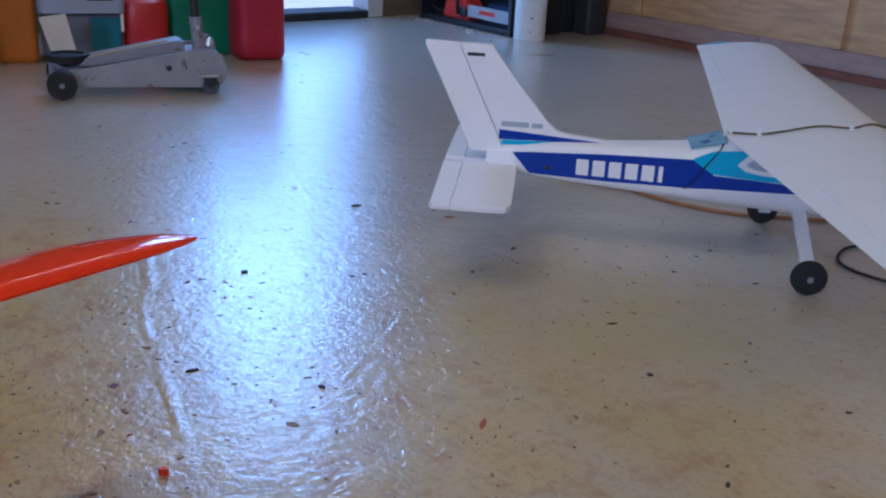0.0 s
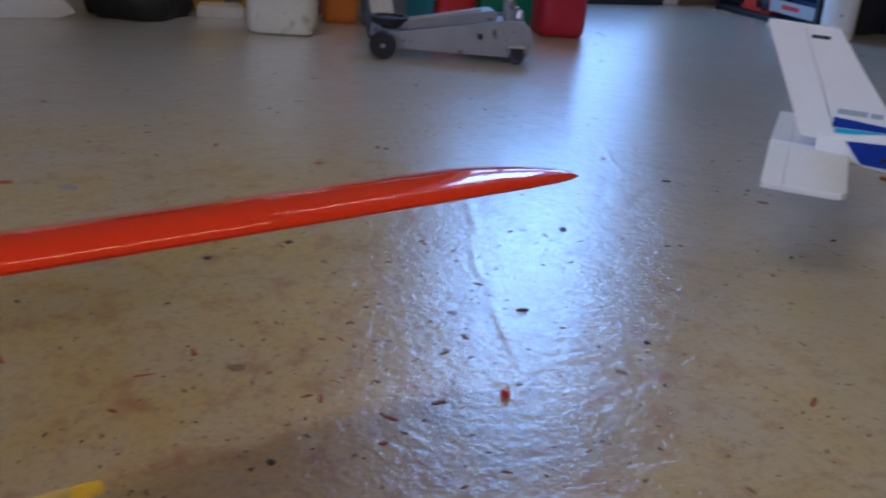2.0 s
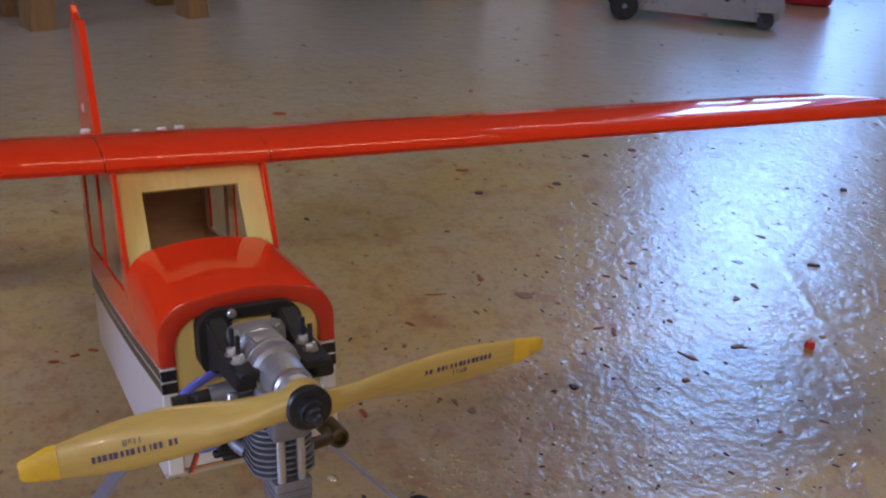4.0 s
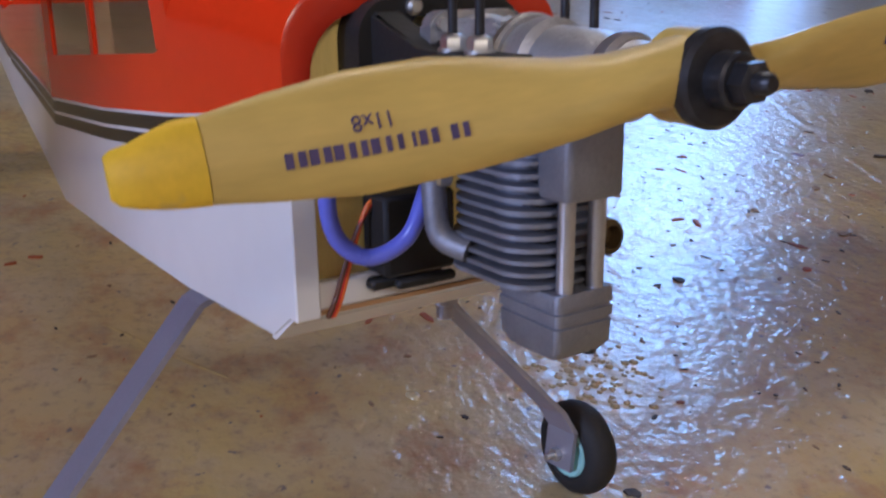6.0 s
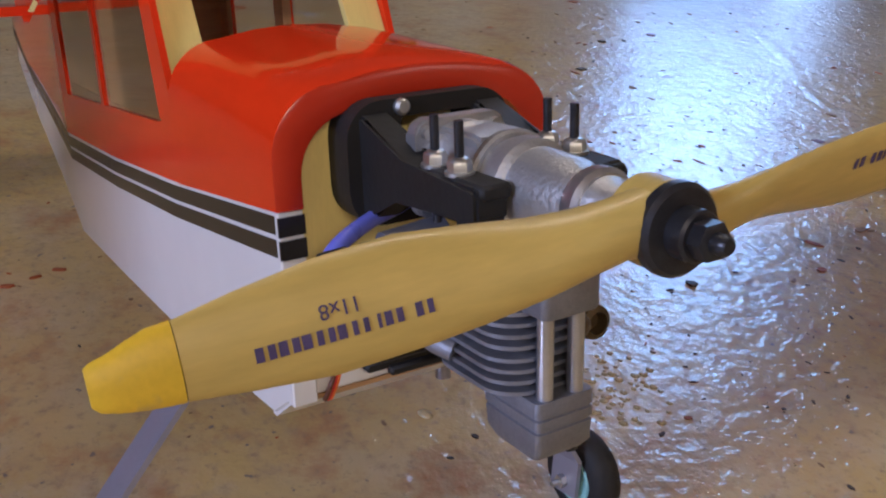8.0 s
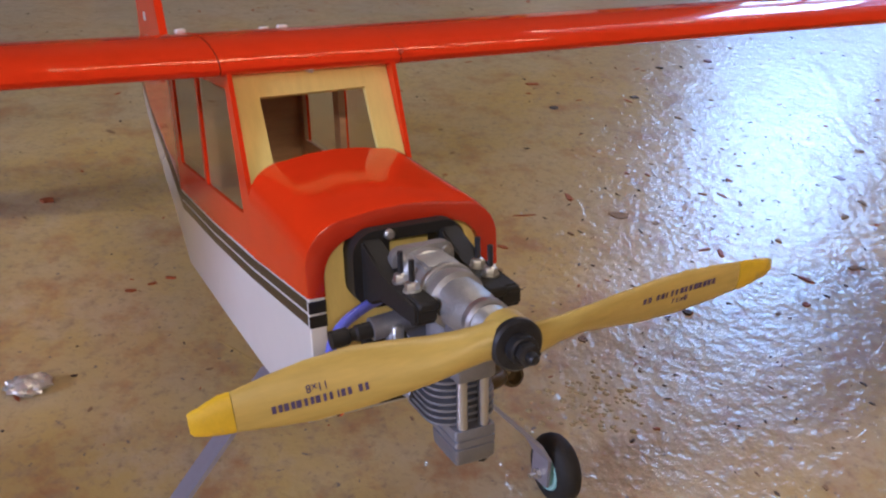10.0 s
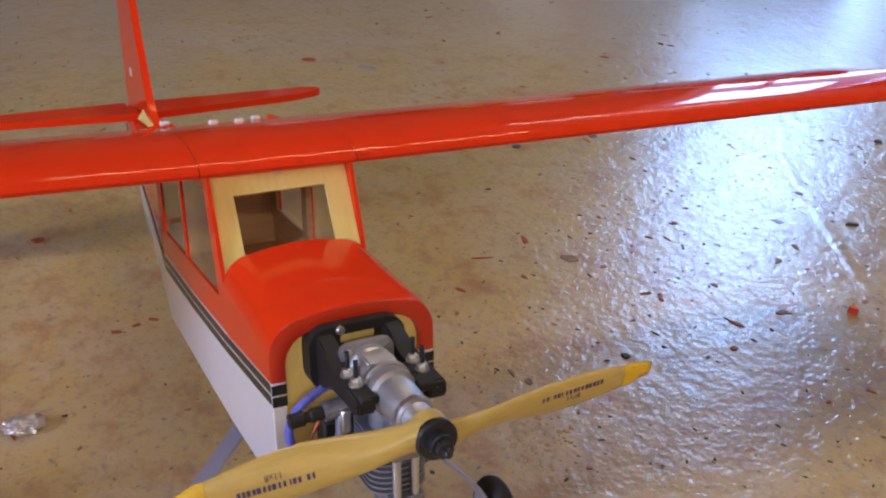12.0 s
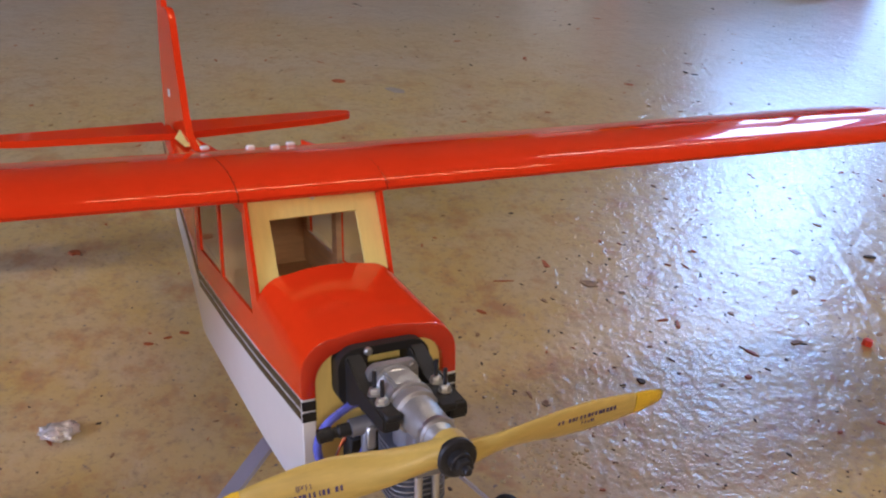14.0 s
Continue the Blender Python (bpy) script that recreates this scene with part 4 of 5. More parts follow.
part("sticker", box((-0.20, -0.022, 0.2475), (0.016, 0.018, 0.001), m=Euler((0, radians(-16), 0)).to_matrix()), BLUE_DECAL, rear, smooth=False)
part("sticker", box((-0.185, 0.012, 0.2515), (0.008, 0.009, 0.001), m=Euler((0, radians(-16), 0)).to_matrix()), BLUE_DECAL, rear, smooth=False)

# wing with tapered outer panels
WAF = airfoil(12, 0.12, 0.025)


def wring(l, le, te, z, k=1.0):
    return [Vector((le - x * (le - te), l, z + k * y * (le - te) + 0.012 * (1 - x))) for x, y in WAF]


wing = part("wing", loft([wring(l, le, te, z, 0.6 if abs(l) > 1.01 else 0.85 if abs(l) > 0.9 else 1.0) for l, le, te, z in ((-1.07, 0.145, -0.066, 0.292), (-1.05, 0.162, -0.077, 0.292), (-1.0, 0.166, -0.078, 0.289), (-0.5, 0.182, -0.117, 0.272), (0, 0.195, -0.160, 0.258), (0.5, 0.182, -0.117, 0.272), (1.0, 0.166, -0.078, 0.289), (1.05, 0.162, -0.077, 0.292), (1.07, 0.145, -0.066, 0.292))]), WHITE_FOAM, jet, "white foam wing")
for sgn in (-1, 1):
    part("hinge_groove", tube([(-0.082, sgn * 0.45, 0.2845), (-0.062, sgn * 0.98, 0.2985)], 0.0012, 6, 1), WHITE_FOAM, wing)
    part("tip_decal", loft([wring(sgn * l, le, te, 0.2935, 0.62) for l, le, te in ((1.052, 0.020, -0.060), (1.0715, 0.020, -0.056))]), CYAN_DECAL, wing, "light blue wing tip band")
    part("tip_decal", loft([wring(sgn * l, le, te, 0.2935, 0.62) for l, le, te in ((1.052, 0.110, 0.022), (1.0715, 0.110, 0.022))]), BLUE_DECAL, wing, "dark blue wing tip band")
pts = [(-0.155, -0.005, 0.2665), (-0.10, -0.045, 0.276), (-0.05, -0.05, 0.287), (0.02, -0.035, 0.2985), (0.075, -0.065, 0.3055), (0.13, -0.03, 0.3085), (0.19, -0.06, 0.293), (0.21, -0.075, 0.270)]
cord = part("wing_cord", tube(pts, 0.0024, 8), mat("olive_cord", (0.10, 0.085, 0.03), 0.6, vary=0.3, scale=300), wing, "dark olive cord lying across the wing")
for p in ((-0.10, -0.045, 0.2765), (0.075, -0.065, 0.3055), (-0.15, -0.008, 0.269)):
    part("knot", lathe([(0.001, -0.005), (0.006, -0.002), (0.006, 0.002), (0.001, 0.005)], p, (1, 0.4, 0.2), 10), WHITE_FOAM, cord, "white tape tab")
part("side_wire", tube([(-0.158, -0.012, 0.262), (-0.175, -0.058, 0.240), (-0.20, -0.062, 0.205), (-0.225, -0.062, 0.165), (-0.24, -0.060, 0.152)], 0.0014, 8), DARK_STEEL, jet, "thin dark antenna wire")

# tail
for sgn in (-1, 1):
    part("stabilizer", flat_surface([(-0.598, sgn * 0.012), (-0.592, sgn * 0.05), (-0.595, sgn * 0.305), (-0.604, sgn * 0.320), (-0.620, sgn * 0.325), (-0.709, sgn * 0.325), (-0.709, sgn * 0.012)], 0.013, lambda p, h: Vector((p.x, p.y, 0.160 + h))), WHITE_FOAM, jet)
    part("elevator", flat_surface([(-0.7100, sgn * 0.018), (-0.7100, sgn * 0.325), (-0.743, sgn * 0.327), (-0.748, sgn * 0.322), (-0.752, sgn * 0.018)], 0.011, lambda p, h: Vector((p.x, p.y, 0.160 + h))), WHITE_FOAM, jet)
fin = part("fin", flat_surface([(-0.36, 0.2225), (-0.43, 0.2315), (-0.494, 0.238), (-0.512, 0.2435), (-0.532, 0.260), (-0.592, 0.330), (-0.652, 0.405), (-0.660, 0.4165), (-0.664, 0.4185), (-0.7318, 0.4195), (-0.622, 0.197), (-0.60, 0.190), (-0.45, 0.205)], 0.017, lambda p, h: Vector((p.x, h, p.y))), WHITE_FOAM, jet)
part("rudder", flat_surface([(-0.7324, 0.4195), (-0.800, 0.4215), (-0.803, 0.4195), (-0.802, 0.412), (-0.695, 0.194), (-0.691, 0.190), (-0.6205, 0.188)], 0.014, lambda p, h: Vector((p.x, h, p.y))), WHITE_FOAM, jet)
for sgn in (-1, 1):
    def finbar(name, u0, u1, z0, z1, m_, z0b=None, z1b=None):
        part(name, loft([[Vector((u, sgn * y, z)) for u, z in ((u0, z0), (u1, z0b if z0b is not None else z0), (u1, z1b if z1b is not None else z1), (u0, z1))] for y in (0.0088, 0.0092)]), m_, fin, smooth=False)
    finbar("blue_band", -0.636, -0.395, 0.2190, 0.2405, BLUE_DECAL, 0.2228, 0.2240)
    finbar("cyan_band", -0.629, -0.395, 0.2070, 0.2180, CYAN_DECAL, 0.2200, 0.2222)
    finbar("grey_bar", -0.632, -0.573, 0.2475, 0.2585, GREY_DECAL)
    finbar("grey_bar", -0.567, -0.543, 0.2475, 0.2575, GREY_DECAL)
    finbar("logo_bar", -0.713, -0.676, 0.3935, 0.4005, DARK_STEEL)

# landing gear
for sgn in (-1, 1):
    leg = part("gear_leg", ribbon([(0.0, sgn * 0.05, 0.125), (0.0, sgn * 0.085, 0.115), (-0.001, sgn * 0.195, 0.055), (-0.001, sgn * 0.203, 0.034)], (1, 0, 0), 0.026, 0.009), WHITE_FOAM, jet)
    c = (-0.001, sgn * 0.222, 0.0355)
    part("tyre", lathe([(0.014, -0.013), (0.024, -0.014), (0.032, -0.011), (0.0355, -0.004), (0.0355, 0.004), (0.032, 0.011), (0.024, 0.014), (0.014, 0.013)], c, (0, 1, 0), 32), RUBBER, leg, "black rubber tyre")
    part("wheel_hub", lathe([(0.003, -0.0135), (0.010, -0.0125), (0.0145, -0.0115), (0.0145, 0.0115), (0.010, 0.0125), (0.003, 0.0135)], c, (0, 1, 0), 20), mat("grey_hub", (0.25, 0.25, 0.25), 0.4), leg)
nose = part("nose_leg", rod((0.345, 0, 0.125), (0.355, 0, 0.036), 0.004), STEEL, jet)
part("nose_wheel", lathe([(0.010, -0.010), (0.024, -0.011), (0.031, -0.008), (0.034, -0.003), (0.034, 0.003), (0.031, 0.008), (0.024, 0.011), (0.010, 0.010)], (0.355, 0.014, 0.034), (0, 1, 0), 28), RUBBER, nose)

# ---- stored things along the wall ----
def can(name, m, w, d, h, r, material, label, category, cap=True, handle=True):
    """A moulded plastic container with rounded foot, shoulder, neck and grip."""
    top = h
    rings = []
    for k, z in ((0.86, 0.0), (0.96, 0.008), (1.0, 0.03), (1.0, h * 0.3), (0.985, h * 0.33), (1.0, h * 0.36), (1.0, h * 0.82), (0.93, h * 0.91), (0.70, h * 0.97), (0.45, h)):
        rings.append([Vector((x, y, z)) for x, y in round_rect(w * k, d * k, r * k, 5)])
    e = empty(name, m, label, category, "containers stored along the wall")
    part("body", loft(rings), material, e)
    if cap:
        part("cap", lathe([(0.03, 0), (0.03, 0.035), (0.026, 0.04)], (w * 0.12, 0, h - 0.004), (0, 0, 1), 20), BLACK_PLASTIC, e)
    if handle:
        part("handle", tube([(-w * 0.15, 0, h * 0.975), (-w * 0.18, 0, h + 0.035), (-w * 0.33, 0, h + 0.03), (-w * 0.42, 0, h * 0.9)], 0.012, 10), material, e)
    return e


RED_CAN = mat("dark_red_plastic", (0.42, 0.012, 0.035), 0.42, vary=0.1, scale=6, bump=0.05)
RED_CAN2 = mat("red_plastic", (0.50, 0.02, 0.015), 0.42, vary=0.1, scale=6)
GREEN_CAN = mat("green_plastic", (0.01, 0.16, 0.075), 0.45, vary=0.12, scale=6)
TEAL_CAN = mat("teal_plastic", (0.02, 0.15, 0.20), 0.45, vary=0.1, scale=6)
GREY_LID = mat("grey_plastic", (0.20, 0.22, 0.27), 0.5, vary=0.1, scale=6)
ORANGE_BIN = mat("orange_plastic", (0.62, 0.19, 0.01), 0.5, vary=0.12, scale=6)
MILKY = mat("milky_plastic", (0.62, 0.58, 0.46), 0.45, vary=0.1, scale=5, spots=((0.22, 0.18, 0.12), 0.04, 9))
YELLOW_BIN = mat("yellow_plastic", (0.50, 0.34, 0.02), 0.55, vary=0.15, scale=6)
BAG = mat("black_bag", (0.012, 0.012, 0.012), 0.5, vary=0.3, scale=20, bump=0.4, bscale=30)
PAPER = mat("creased_paper", (0.62, 0.56, 0.44), 0.7, vary=0.1, scale=12)
OLD_WOOD = wood("old_trestle_wood", (0.26, 0.15, 0.055), (8, 8, 1), 10, 0.6, 0.3)

can("fuel_can", pose(-1.30, 4.615, 0, 0, 0, 48), 0.205, 0.21, 0.42, 0.045, RED_CAN, "large dark red plastic fuel can standing by the doorway", "fuel can")
can("fuel_can", pose(-1.549, 4.56, 0, 0, 0, 48), 0.29, 0.18, 0.40, 0.04, GREEN_CAN, "dark green plastic can behind the trolley jack", "fuel can")
petrol = can("fuel_can", pose(-1.656, 4.325, 0, 0, 0, 46), 0.205, 0.18, 0.25, 0.085, RED_CAN2, "small rounded red plastic petrol can with a green cap", "fuel can", False)
part("cap", lathe([(0.032, 0), (0.036, 0.012), (0.036, 0.04), (0.028, 0.046)], (0.02, 0, 0.243), (0, 0, 1), 20), GREEN_CAN, petrol, "green screw cap")
tub = can("storage_box", pose(-1.822, 4.16, 0, 0, 0, 44), 0.305, 0.20, 0.20, 0.02, mat("slate_plastic", (0.10, 0.105, 0.13), 0.45, vary=0.1, scale=6), "grey plastic storage box with a teal panel and pale lid", "storage box", False, False)
part("panel", box((0.085, -0.1005, 0.098), (0.11, 0.006, 0.15), 0.003), TEAL_CAN, tub, "teal front panel")
part("print_bar", box((0.07, -0.1235, 0.245), (0.10, 0.002, 0.008)), DARK_STEEL, tub, smooth=False)
part("lid", prism(round_rect(0.32, 0.245, 0.025), 2, 0.193, 0.36, bevel=0.004), mat("pale_lid", (0.34, 0.37, 0.43), 0.5, vary=0.08, scale=6), tub, "deep pale grey plastic lid")
part("tag", box((0.148, -0.104, 0.155), (0.012, 0.004, 0.07), 0.001), WHITE_FILM, tub, "small white paper tag")
can("plastic_bin", pose(-1.985, 3.98, 0, 0, 0, 44), 0.15, 0.15, 0.40, 0.03, ORANGE_BIN, "orange plastic bin beside the storage box", "bin", False, False)
can("plastic_bin", pose(-2.20, 3.97, 0, 0, 0, 44), 0.17, 0.15, 0.40, 0.03, mat("rust_plastic", (0.42, 0.075, 0.01), 0.5, vary=0.12, scale=6), "dark rust-orange plastic bin beside the orange one", "bin", False, False)
can("plastic_bin", pose(-2.42, 3.93, 0, 0, 0, 40), 0.18, 0.2, 0.36, 0.03, YELLOW_BIN, "dull yellow plastic bin in the dark", "bin", False, False)
can("water_jug", pose(-1.92, 3.585, 0, 0, 0, 40), 0.265, 0.20, 0.38, 0.05, MILKY, "stained milky white plastic jug", "jug")
can("plastic_bin", pose(-2.52, 3.62, 0, 0, 0, 48), 0.30, 0.2, 0.33, 0.03, YELLOW_BIN, "dull yellow plastic bin in the dark", "bin", False, False)

# slumped black bag
rings = []
for i in range(9):
    h = i / 8
    rr = 0.19 * math.sqrt(max(0.02, 1 - (h * 1.05 - 0.08) ** 2)) * (0.9 if i == 0 else 1)
    rings.append([Vector((rr * (1 + 0.12 * math.sin(5 * a + 3 * h) + 0.06 * math.sin(11 * a)) * math.cos(a), rr * 0.8 * (1 + 0.1 * math.sin(4 * a + 5 * h)) * math.sin(a), h * 0.30)) for a in [2 * math.pi * k / 36 for k in range(36)]])
thing("rubbish_bag", loft(rings), BAG, pose(-2.46, 3.31, 0, 0, 0, 48), "slumped black plastic bag on the floor", "bag")
thing("paper_sheet", prism([(-0.09, -0.06), (0.10, -0.07), (0.09, 0.07), (-0.08, 0.06)], 2, 0.0, 0.045, bevel=0.004), PAPER, pose(-2.31, 3.60, 0, 0, 0, 50), "flat cream cardboard box lying on the floor", "cardboard")
thing("plastic_sheet", prism([(-0.22, 0.0), (0.04, 0.0), (0.10, 0.02), (0.02, 0.12), (-0.20, 0.22)], 1, -0.008, 0.008, bevel=0.002), WHITE_PAINT, pose(-2.56, 2.98, 0, 0, 0, 60), "white curved board standing on the floor", "board")

# trestle
def trestle():
    e = empty("trestle", pose(-2.045, 1.985, 0), "brown wooden trestle with splayed square legs", "trestle")
    for x, y in ((0.125, -0.235), (0.125, 0.225), (-0.125, -0.235), (-0.135, 0.23)):
        sx, sy = (1 if x > 0 else -1), (1 if y > 0 else -1)
        q = 0.0425
        low, high = Vector((x - sx * 0.02, y, 0)), Vector((x * 0.45, y - sy * 0.03, 0.72))
        rings = [[p + Vector((a * q, b * q * 0.8, 0)) for a, b in ((-1, -1), (1, -1), (1, 1), (-1, 1))] for p in (low, high)]
        part("leg", loft(rings), OLD_WOOD, e, smooth=False)
    part("beam", box((0, 0, 0.765), (0.10, 0.75, 0.09), 0.004), OLD_WOOD, e, smooth=False)
    for y in (-0.235, 0.228):
        part("brace", box((0, y - 0.045 * (1 if y > 0 else -1), 0.33), (0.26, 0.022, 0.08), 0.003), OLD_WOOD, e, smooth=False)
    return e


trestle()

# barrow wheel with chromed hoop
bw = empty("hand_truck", pose(-2.10, 1.44, 0, 0, 0, 75), "hand truck wheel with black tyre and chromed tubular guard", "hand truck")
part("tyre", lathe([(0.05, -0.025), (0.075, -0.028), (0.092, -0.018), (0.096, 0), (0.092, 0.018), (0.075, 0.028), (0.05, 0.025)], (0, 0, 0.096), (0, 1, 0), 32), RUBBER, bw)
part("rim", lathe([(0.012, -0.03), (0.052, -0.018), (0.052, 0.018), (0.012, 0.03)], (0, 0, 0.096), (0, 1, 0), 24), GREY_LID, bw)
part("guard", tube([(0.02, -0.05, 0.075), (0.10, -0.05, 0.078), (0.135, -0.05, 0.12), (0.13, -0.05, 0.18), (0.09, -0.05, 0.26), (0.02, -0.05, 0.40), (-0.05, -0.05, 0.75)], 0.009, 12), STEEL, bw, "chromed bent tube")
part("axle", rod((0, -0.06, 0.096), (0, 0.06, 0.096), 0.008), STEEL, bw)

# trolley jack
JACK = mat("jack_grey_paint", (0.30, 0.30, 0.33), 0.45, 0.2, vary=0.14, scale=14, spots=((0.14, 0.11, 0.10), 0.012, 26))
jack = empty("trolley_jack", pose(-1.262, 3.812, 0, 0, 0, 43.5), "grey steel trolley jack with black wheels and upright handle socket", "trolley jack")
for sgn in (-1, 1):
    y = sgn * 0.105
    prof = [(-0.30, 0.035), (0.20, 0.022), (0.27, 0.03), (0.285, 0.08), (0.265, 0.135), (0.235, 0.152), (0.17, 0.150), (-0.16, 0.098), (-0.30, 0.082)]
    part("side_plate", prism(prof, 1, y - 0.006, y + 0.006, bevel=0.002), JACK, jack)
    c = (-0.262, sgn * 0.135, 0.0475)
    wheel = part("front_wheel", lathe([(0.016, -0.02), (0.044, -0.021), (0.0475, -0.016), (0.0475, 0.016), (0.044, 0.021), (0.016, 0.02)], c, (0, 1, 0), 28), RUBBER, jack, "black front wheel")
    part("wheel_cap", lathe([(0.009, -0.022), (0.007, -0.0235), (0.007, 0.0235), (0.009, 0.022)], c, (0, 1, 0), 16), ALU, wheel)
    c = (0.225, sgn * 0.118, 0.028)
    cast = part("caster", lathe([(0.01, -0.014), (0.026, -0.014), (0.028, -0.010), (0.028, 0.010), (0.026, 0.014), (0.01, 0.014)], c, (0.35, 1, 0), 20), DARK_STEEL, jack)
    part("fork", box((0.215, sgn * 0.122, 0.066), (0.066, 0.050, 0.010), 0.002), ALU_BRIGHT, cast, "bright metal caster plate")
    for d in (-0.018, 0.018):
        part("fork_arm", prism([(0.190, 0.064), (0.244, 0.064), (0.234, 0.024), (0.218, 0.020)], 1, sgn * 0.118 + d - 0.0015, sgn * 0.118 + d + 0.0015), DARK_STEEL, cast)
    part("pivot_bolt", lathe([(0.010, 0), (0.010, 0.006), (0.006, 0.008)], (0.085, y + sgn * 0.006, 0.092), (0, sgn, 0), 6), DARK_STEEL, jack)
part("front_axle", rod((-0.262, -0.13, 0.0475), (-0.262, 0.13, 0.0475), 0.012), DARK_STEEL, jack)
arm = part("lift_arm", prism([(-0.20, 0.096), (-0.18, 0.118), (0.13, 0.176), (0.15, 0.166), (0.15, 0.135), (-0.17, 0.092)], 1, -0.055, 0.055, bevel=0.003), JACK, jack)
part("arm_rim", prism([(-0.17, 0.122), (0.09, 0.172), (0.09, 0.180), (-0.17, 0.128)], 1, -0.058, -0.046), mat("pale_metal_strip", (0.45, 0.38, 0.27), 0.5, 0.3), arm, smooth=False)
part("saddle", lathe([(0.02, 0.085), (0.05, 0.10), (0.068, 0.105), (0.07, 0.128), (0.055, 0.130), (0.05, 0.121), (0.01, 0.121)], (-0.235, 0, 0), (0, 0, 1), 28), BLACK_PLASTIC, jack, "black round lifting saddle")
part("power_unit", box((0.19, 0, 0.095), (0.15, 0.17, 0.09), 0.01), JACK, jack)
part("release_bolt", lathe([(0.012, 0), (0.012, 0.02), (0.007, 0.03)], (0.235, -0.02, 0.15), (0.2, 0, 1), 8), STEEL, jack)
sock = part("handle_socket", tube([(0.205, 0, 0.12), (0.20, 0, 0.20), (0.195, 0, 0.25)], 0.022, 16), JACK, jack)
part("socket_screw", rod((0.20, -0.022, 0.215), (0.20, -0.045, 0.218), 0.006, seg=10), STEEL, sock)
part("pump_lug", prism([(0.185, 0.13), (0.262, 0.125), (0.255, 0.172), (0.235, 0.19), (0.19, 0.178)], 1, -0.018, 0.018, bevel=0.003), ALU, jack)
part("handle", rod((0.195, 0, 0.24), (0.18, 0, 1.02), 0.016), DARK_STEEL, jack, "dark steel pump handle")
thing("cardboard_flap", prism([(0.0, 0.0), (0.083, 0.0), (0.060, 0.114), (0.038, 0.222), (-0.055, 0.209), (-0.018, 0.068)], 1, -0.003, 0.003, bevel=0.001), PAPER, pose(-1.66, 3.845, 0, 0, 0, 43.8), "creased cream cardboard flap standing behind the jack saddle", "cardboard", smooth=False)

# black shelf with chainsaw, pipe and dark crate in the corner
shelf = empty("shelf_unit", ROOM @ pose(-3.86, 4.95, 0), "low black shelf unit with a chainsaw on its bottom board", "shelf")
SHELF_BLACK = mat("black_shelf", (0.015, 0.017, 0.022), 0.5, vary=0.2, scale=8)
for a in (-0.385, 0.385):
    part("side_panel", box((a, 0, 0.45), (0.022, 0.36, 0.9), 0.002), SHELF_BLACK, shelf, smooth=False)
part("back_panel", box((0, 0.17, 0.45), (0.75, 0.012, 0.88), 0.001), SHELF_BLACK, shelf, smooth=False)
for z in (0.018, 0.42, 0.88):
    part("board", box((0, -0.004, z), (0.747, 0.34, 0.022), 0.002), SHELF_BLACK, shelf, smooth=False)
SAW_RED = mat("saw_orange_red", (0.55, 0.035, 0.02), 0.4, vary=0.1, scale=14)
saw = empty("chainsaw", ROOM @ pose(-3.96, 4.86, 0.030), "orange-red chainsaw with a grey guide bar lying on the shelf", "chainsaw")
part("housing", prism([(-0.13, 0.0), (0.10, 0.0), (0.105, 0.07), (0.06, 0.115), (-0.02, 0.14), (-0.10, 0.09)], 1, -0.05, 0.06, bevel=0.008), SAW_RED, saw)
part("clutch_cover", lathe([(0.032, 0), (0.032, 0.008), (0.024, 0.012)], (0.065, -0.051, 0.045), (0, -1, 0), 18), DARK_STEEL, saw)
part("front_handle", tube([(0.02, -0.06, 0.03), (0.03, -0.07, 0.13), (0.03, -0.02, 0.19), (0.03, 0.05, 0.18), (0.02, 0.08, 0.06)], 0.010, 10), BLACK_PLASTIC, saw)
part("rear_handle", tube([(-0.11, 0, 0.07), (-0.20, 0, 0.10), (-0.29, 0, 0.06), (-0.24, 0, 0.02), (-0.12, 0, 0.02)], 0.013, 10), BLACK_PLASTIC, saw)
bar = part("guide_bar", prism([(0.10, 0.026)] + [(0.42 + 0.032 * math.cos(radians(t)), 0.055 + 0.032 * math.sin(radians(t))) for t in range(-90, 91, 20)] + [(0.10, 0.088)], 1, -0.052, -0.046), mat("bar_grey", (0.42, 0.44, 0.46), 0.35, 0.5), saw, "grey steel guide bar")
part("bar_mark", box((0.26, -0.0535, 0.058), (0.13, 0.001, 0.022)), SAW_RED, bar, "faded red oval print", smooth=False)
thing("tool_case", prism(round_rect(0.24, 0.20, 0.02), 2, 0.0, 0.09, bevel=0.005), mat("dark_blue_case", (0.02, 0.035, 0.09), 0.5, vary=0.2), ROOM @ pose(-3.72, 5.02, 0.031), "dark blue tool case behind the chainsaw", "case")
pipe = thing("pipe", lathe([(0.066, 0), (0.078, 0.0), (0.080, 0.004), (0.080, 1.2), (0.066, 1.2)], (0, 0, 0), (0, 0, 1), 36), mat("white_pipe", (0.76, 0.76, 0.74), 0.4, vary=0.05, scale=5), pose(-0.485, 5.885, 0), "upright white plastic drain pipe with small black marks", "pipe")
for z, w in ((0.045, 0.004), (0.115, 0.015)):
    part("print_mark", box((0.028, -0.0752, z), (w, 0.002, 0.006)), DARK_STEEL, pipe, smooth=False)
can("crate", ROOM @ pose(-3.58, 5.26, 0), 0.19, 0.22, 0.50, 0.02, SHELF_BLACK, "dark plastic crate in the corner", "crate", False, False)
can("crate", ROOM @ pose(-3.42, 5.30, 0), 0.12, 0.14, 0.42, 0.02, mat("dark_tub", (0.035, 0.034, 0.036), 0.5, vary=0.2), "dark grey plastic tub in the corner", "tub", False, False)

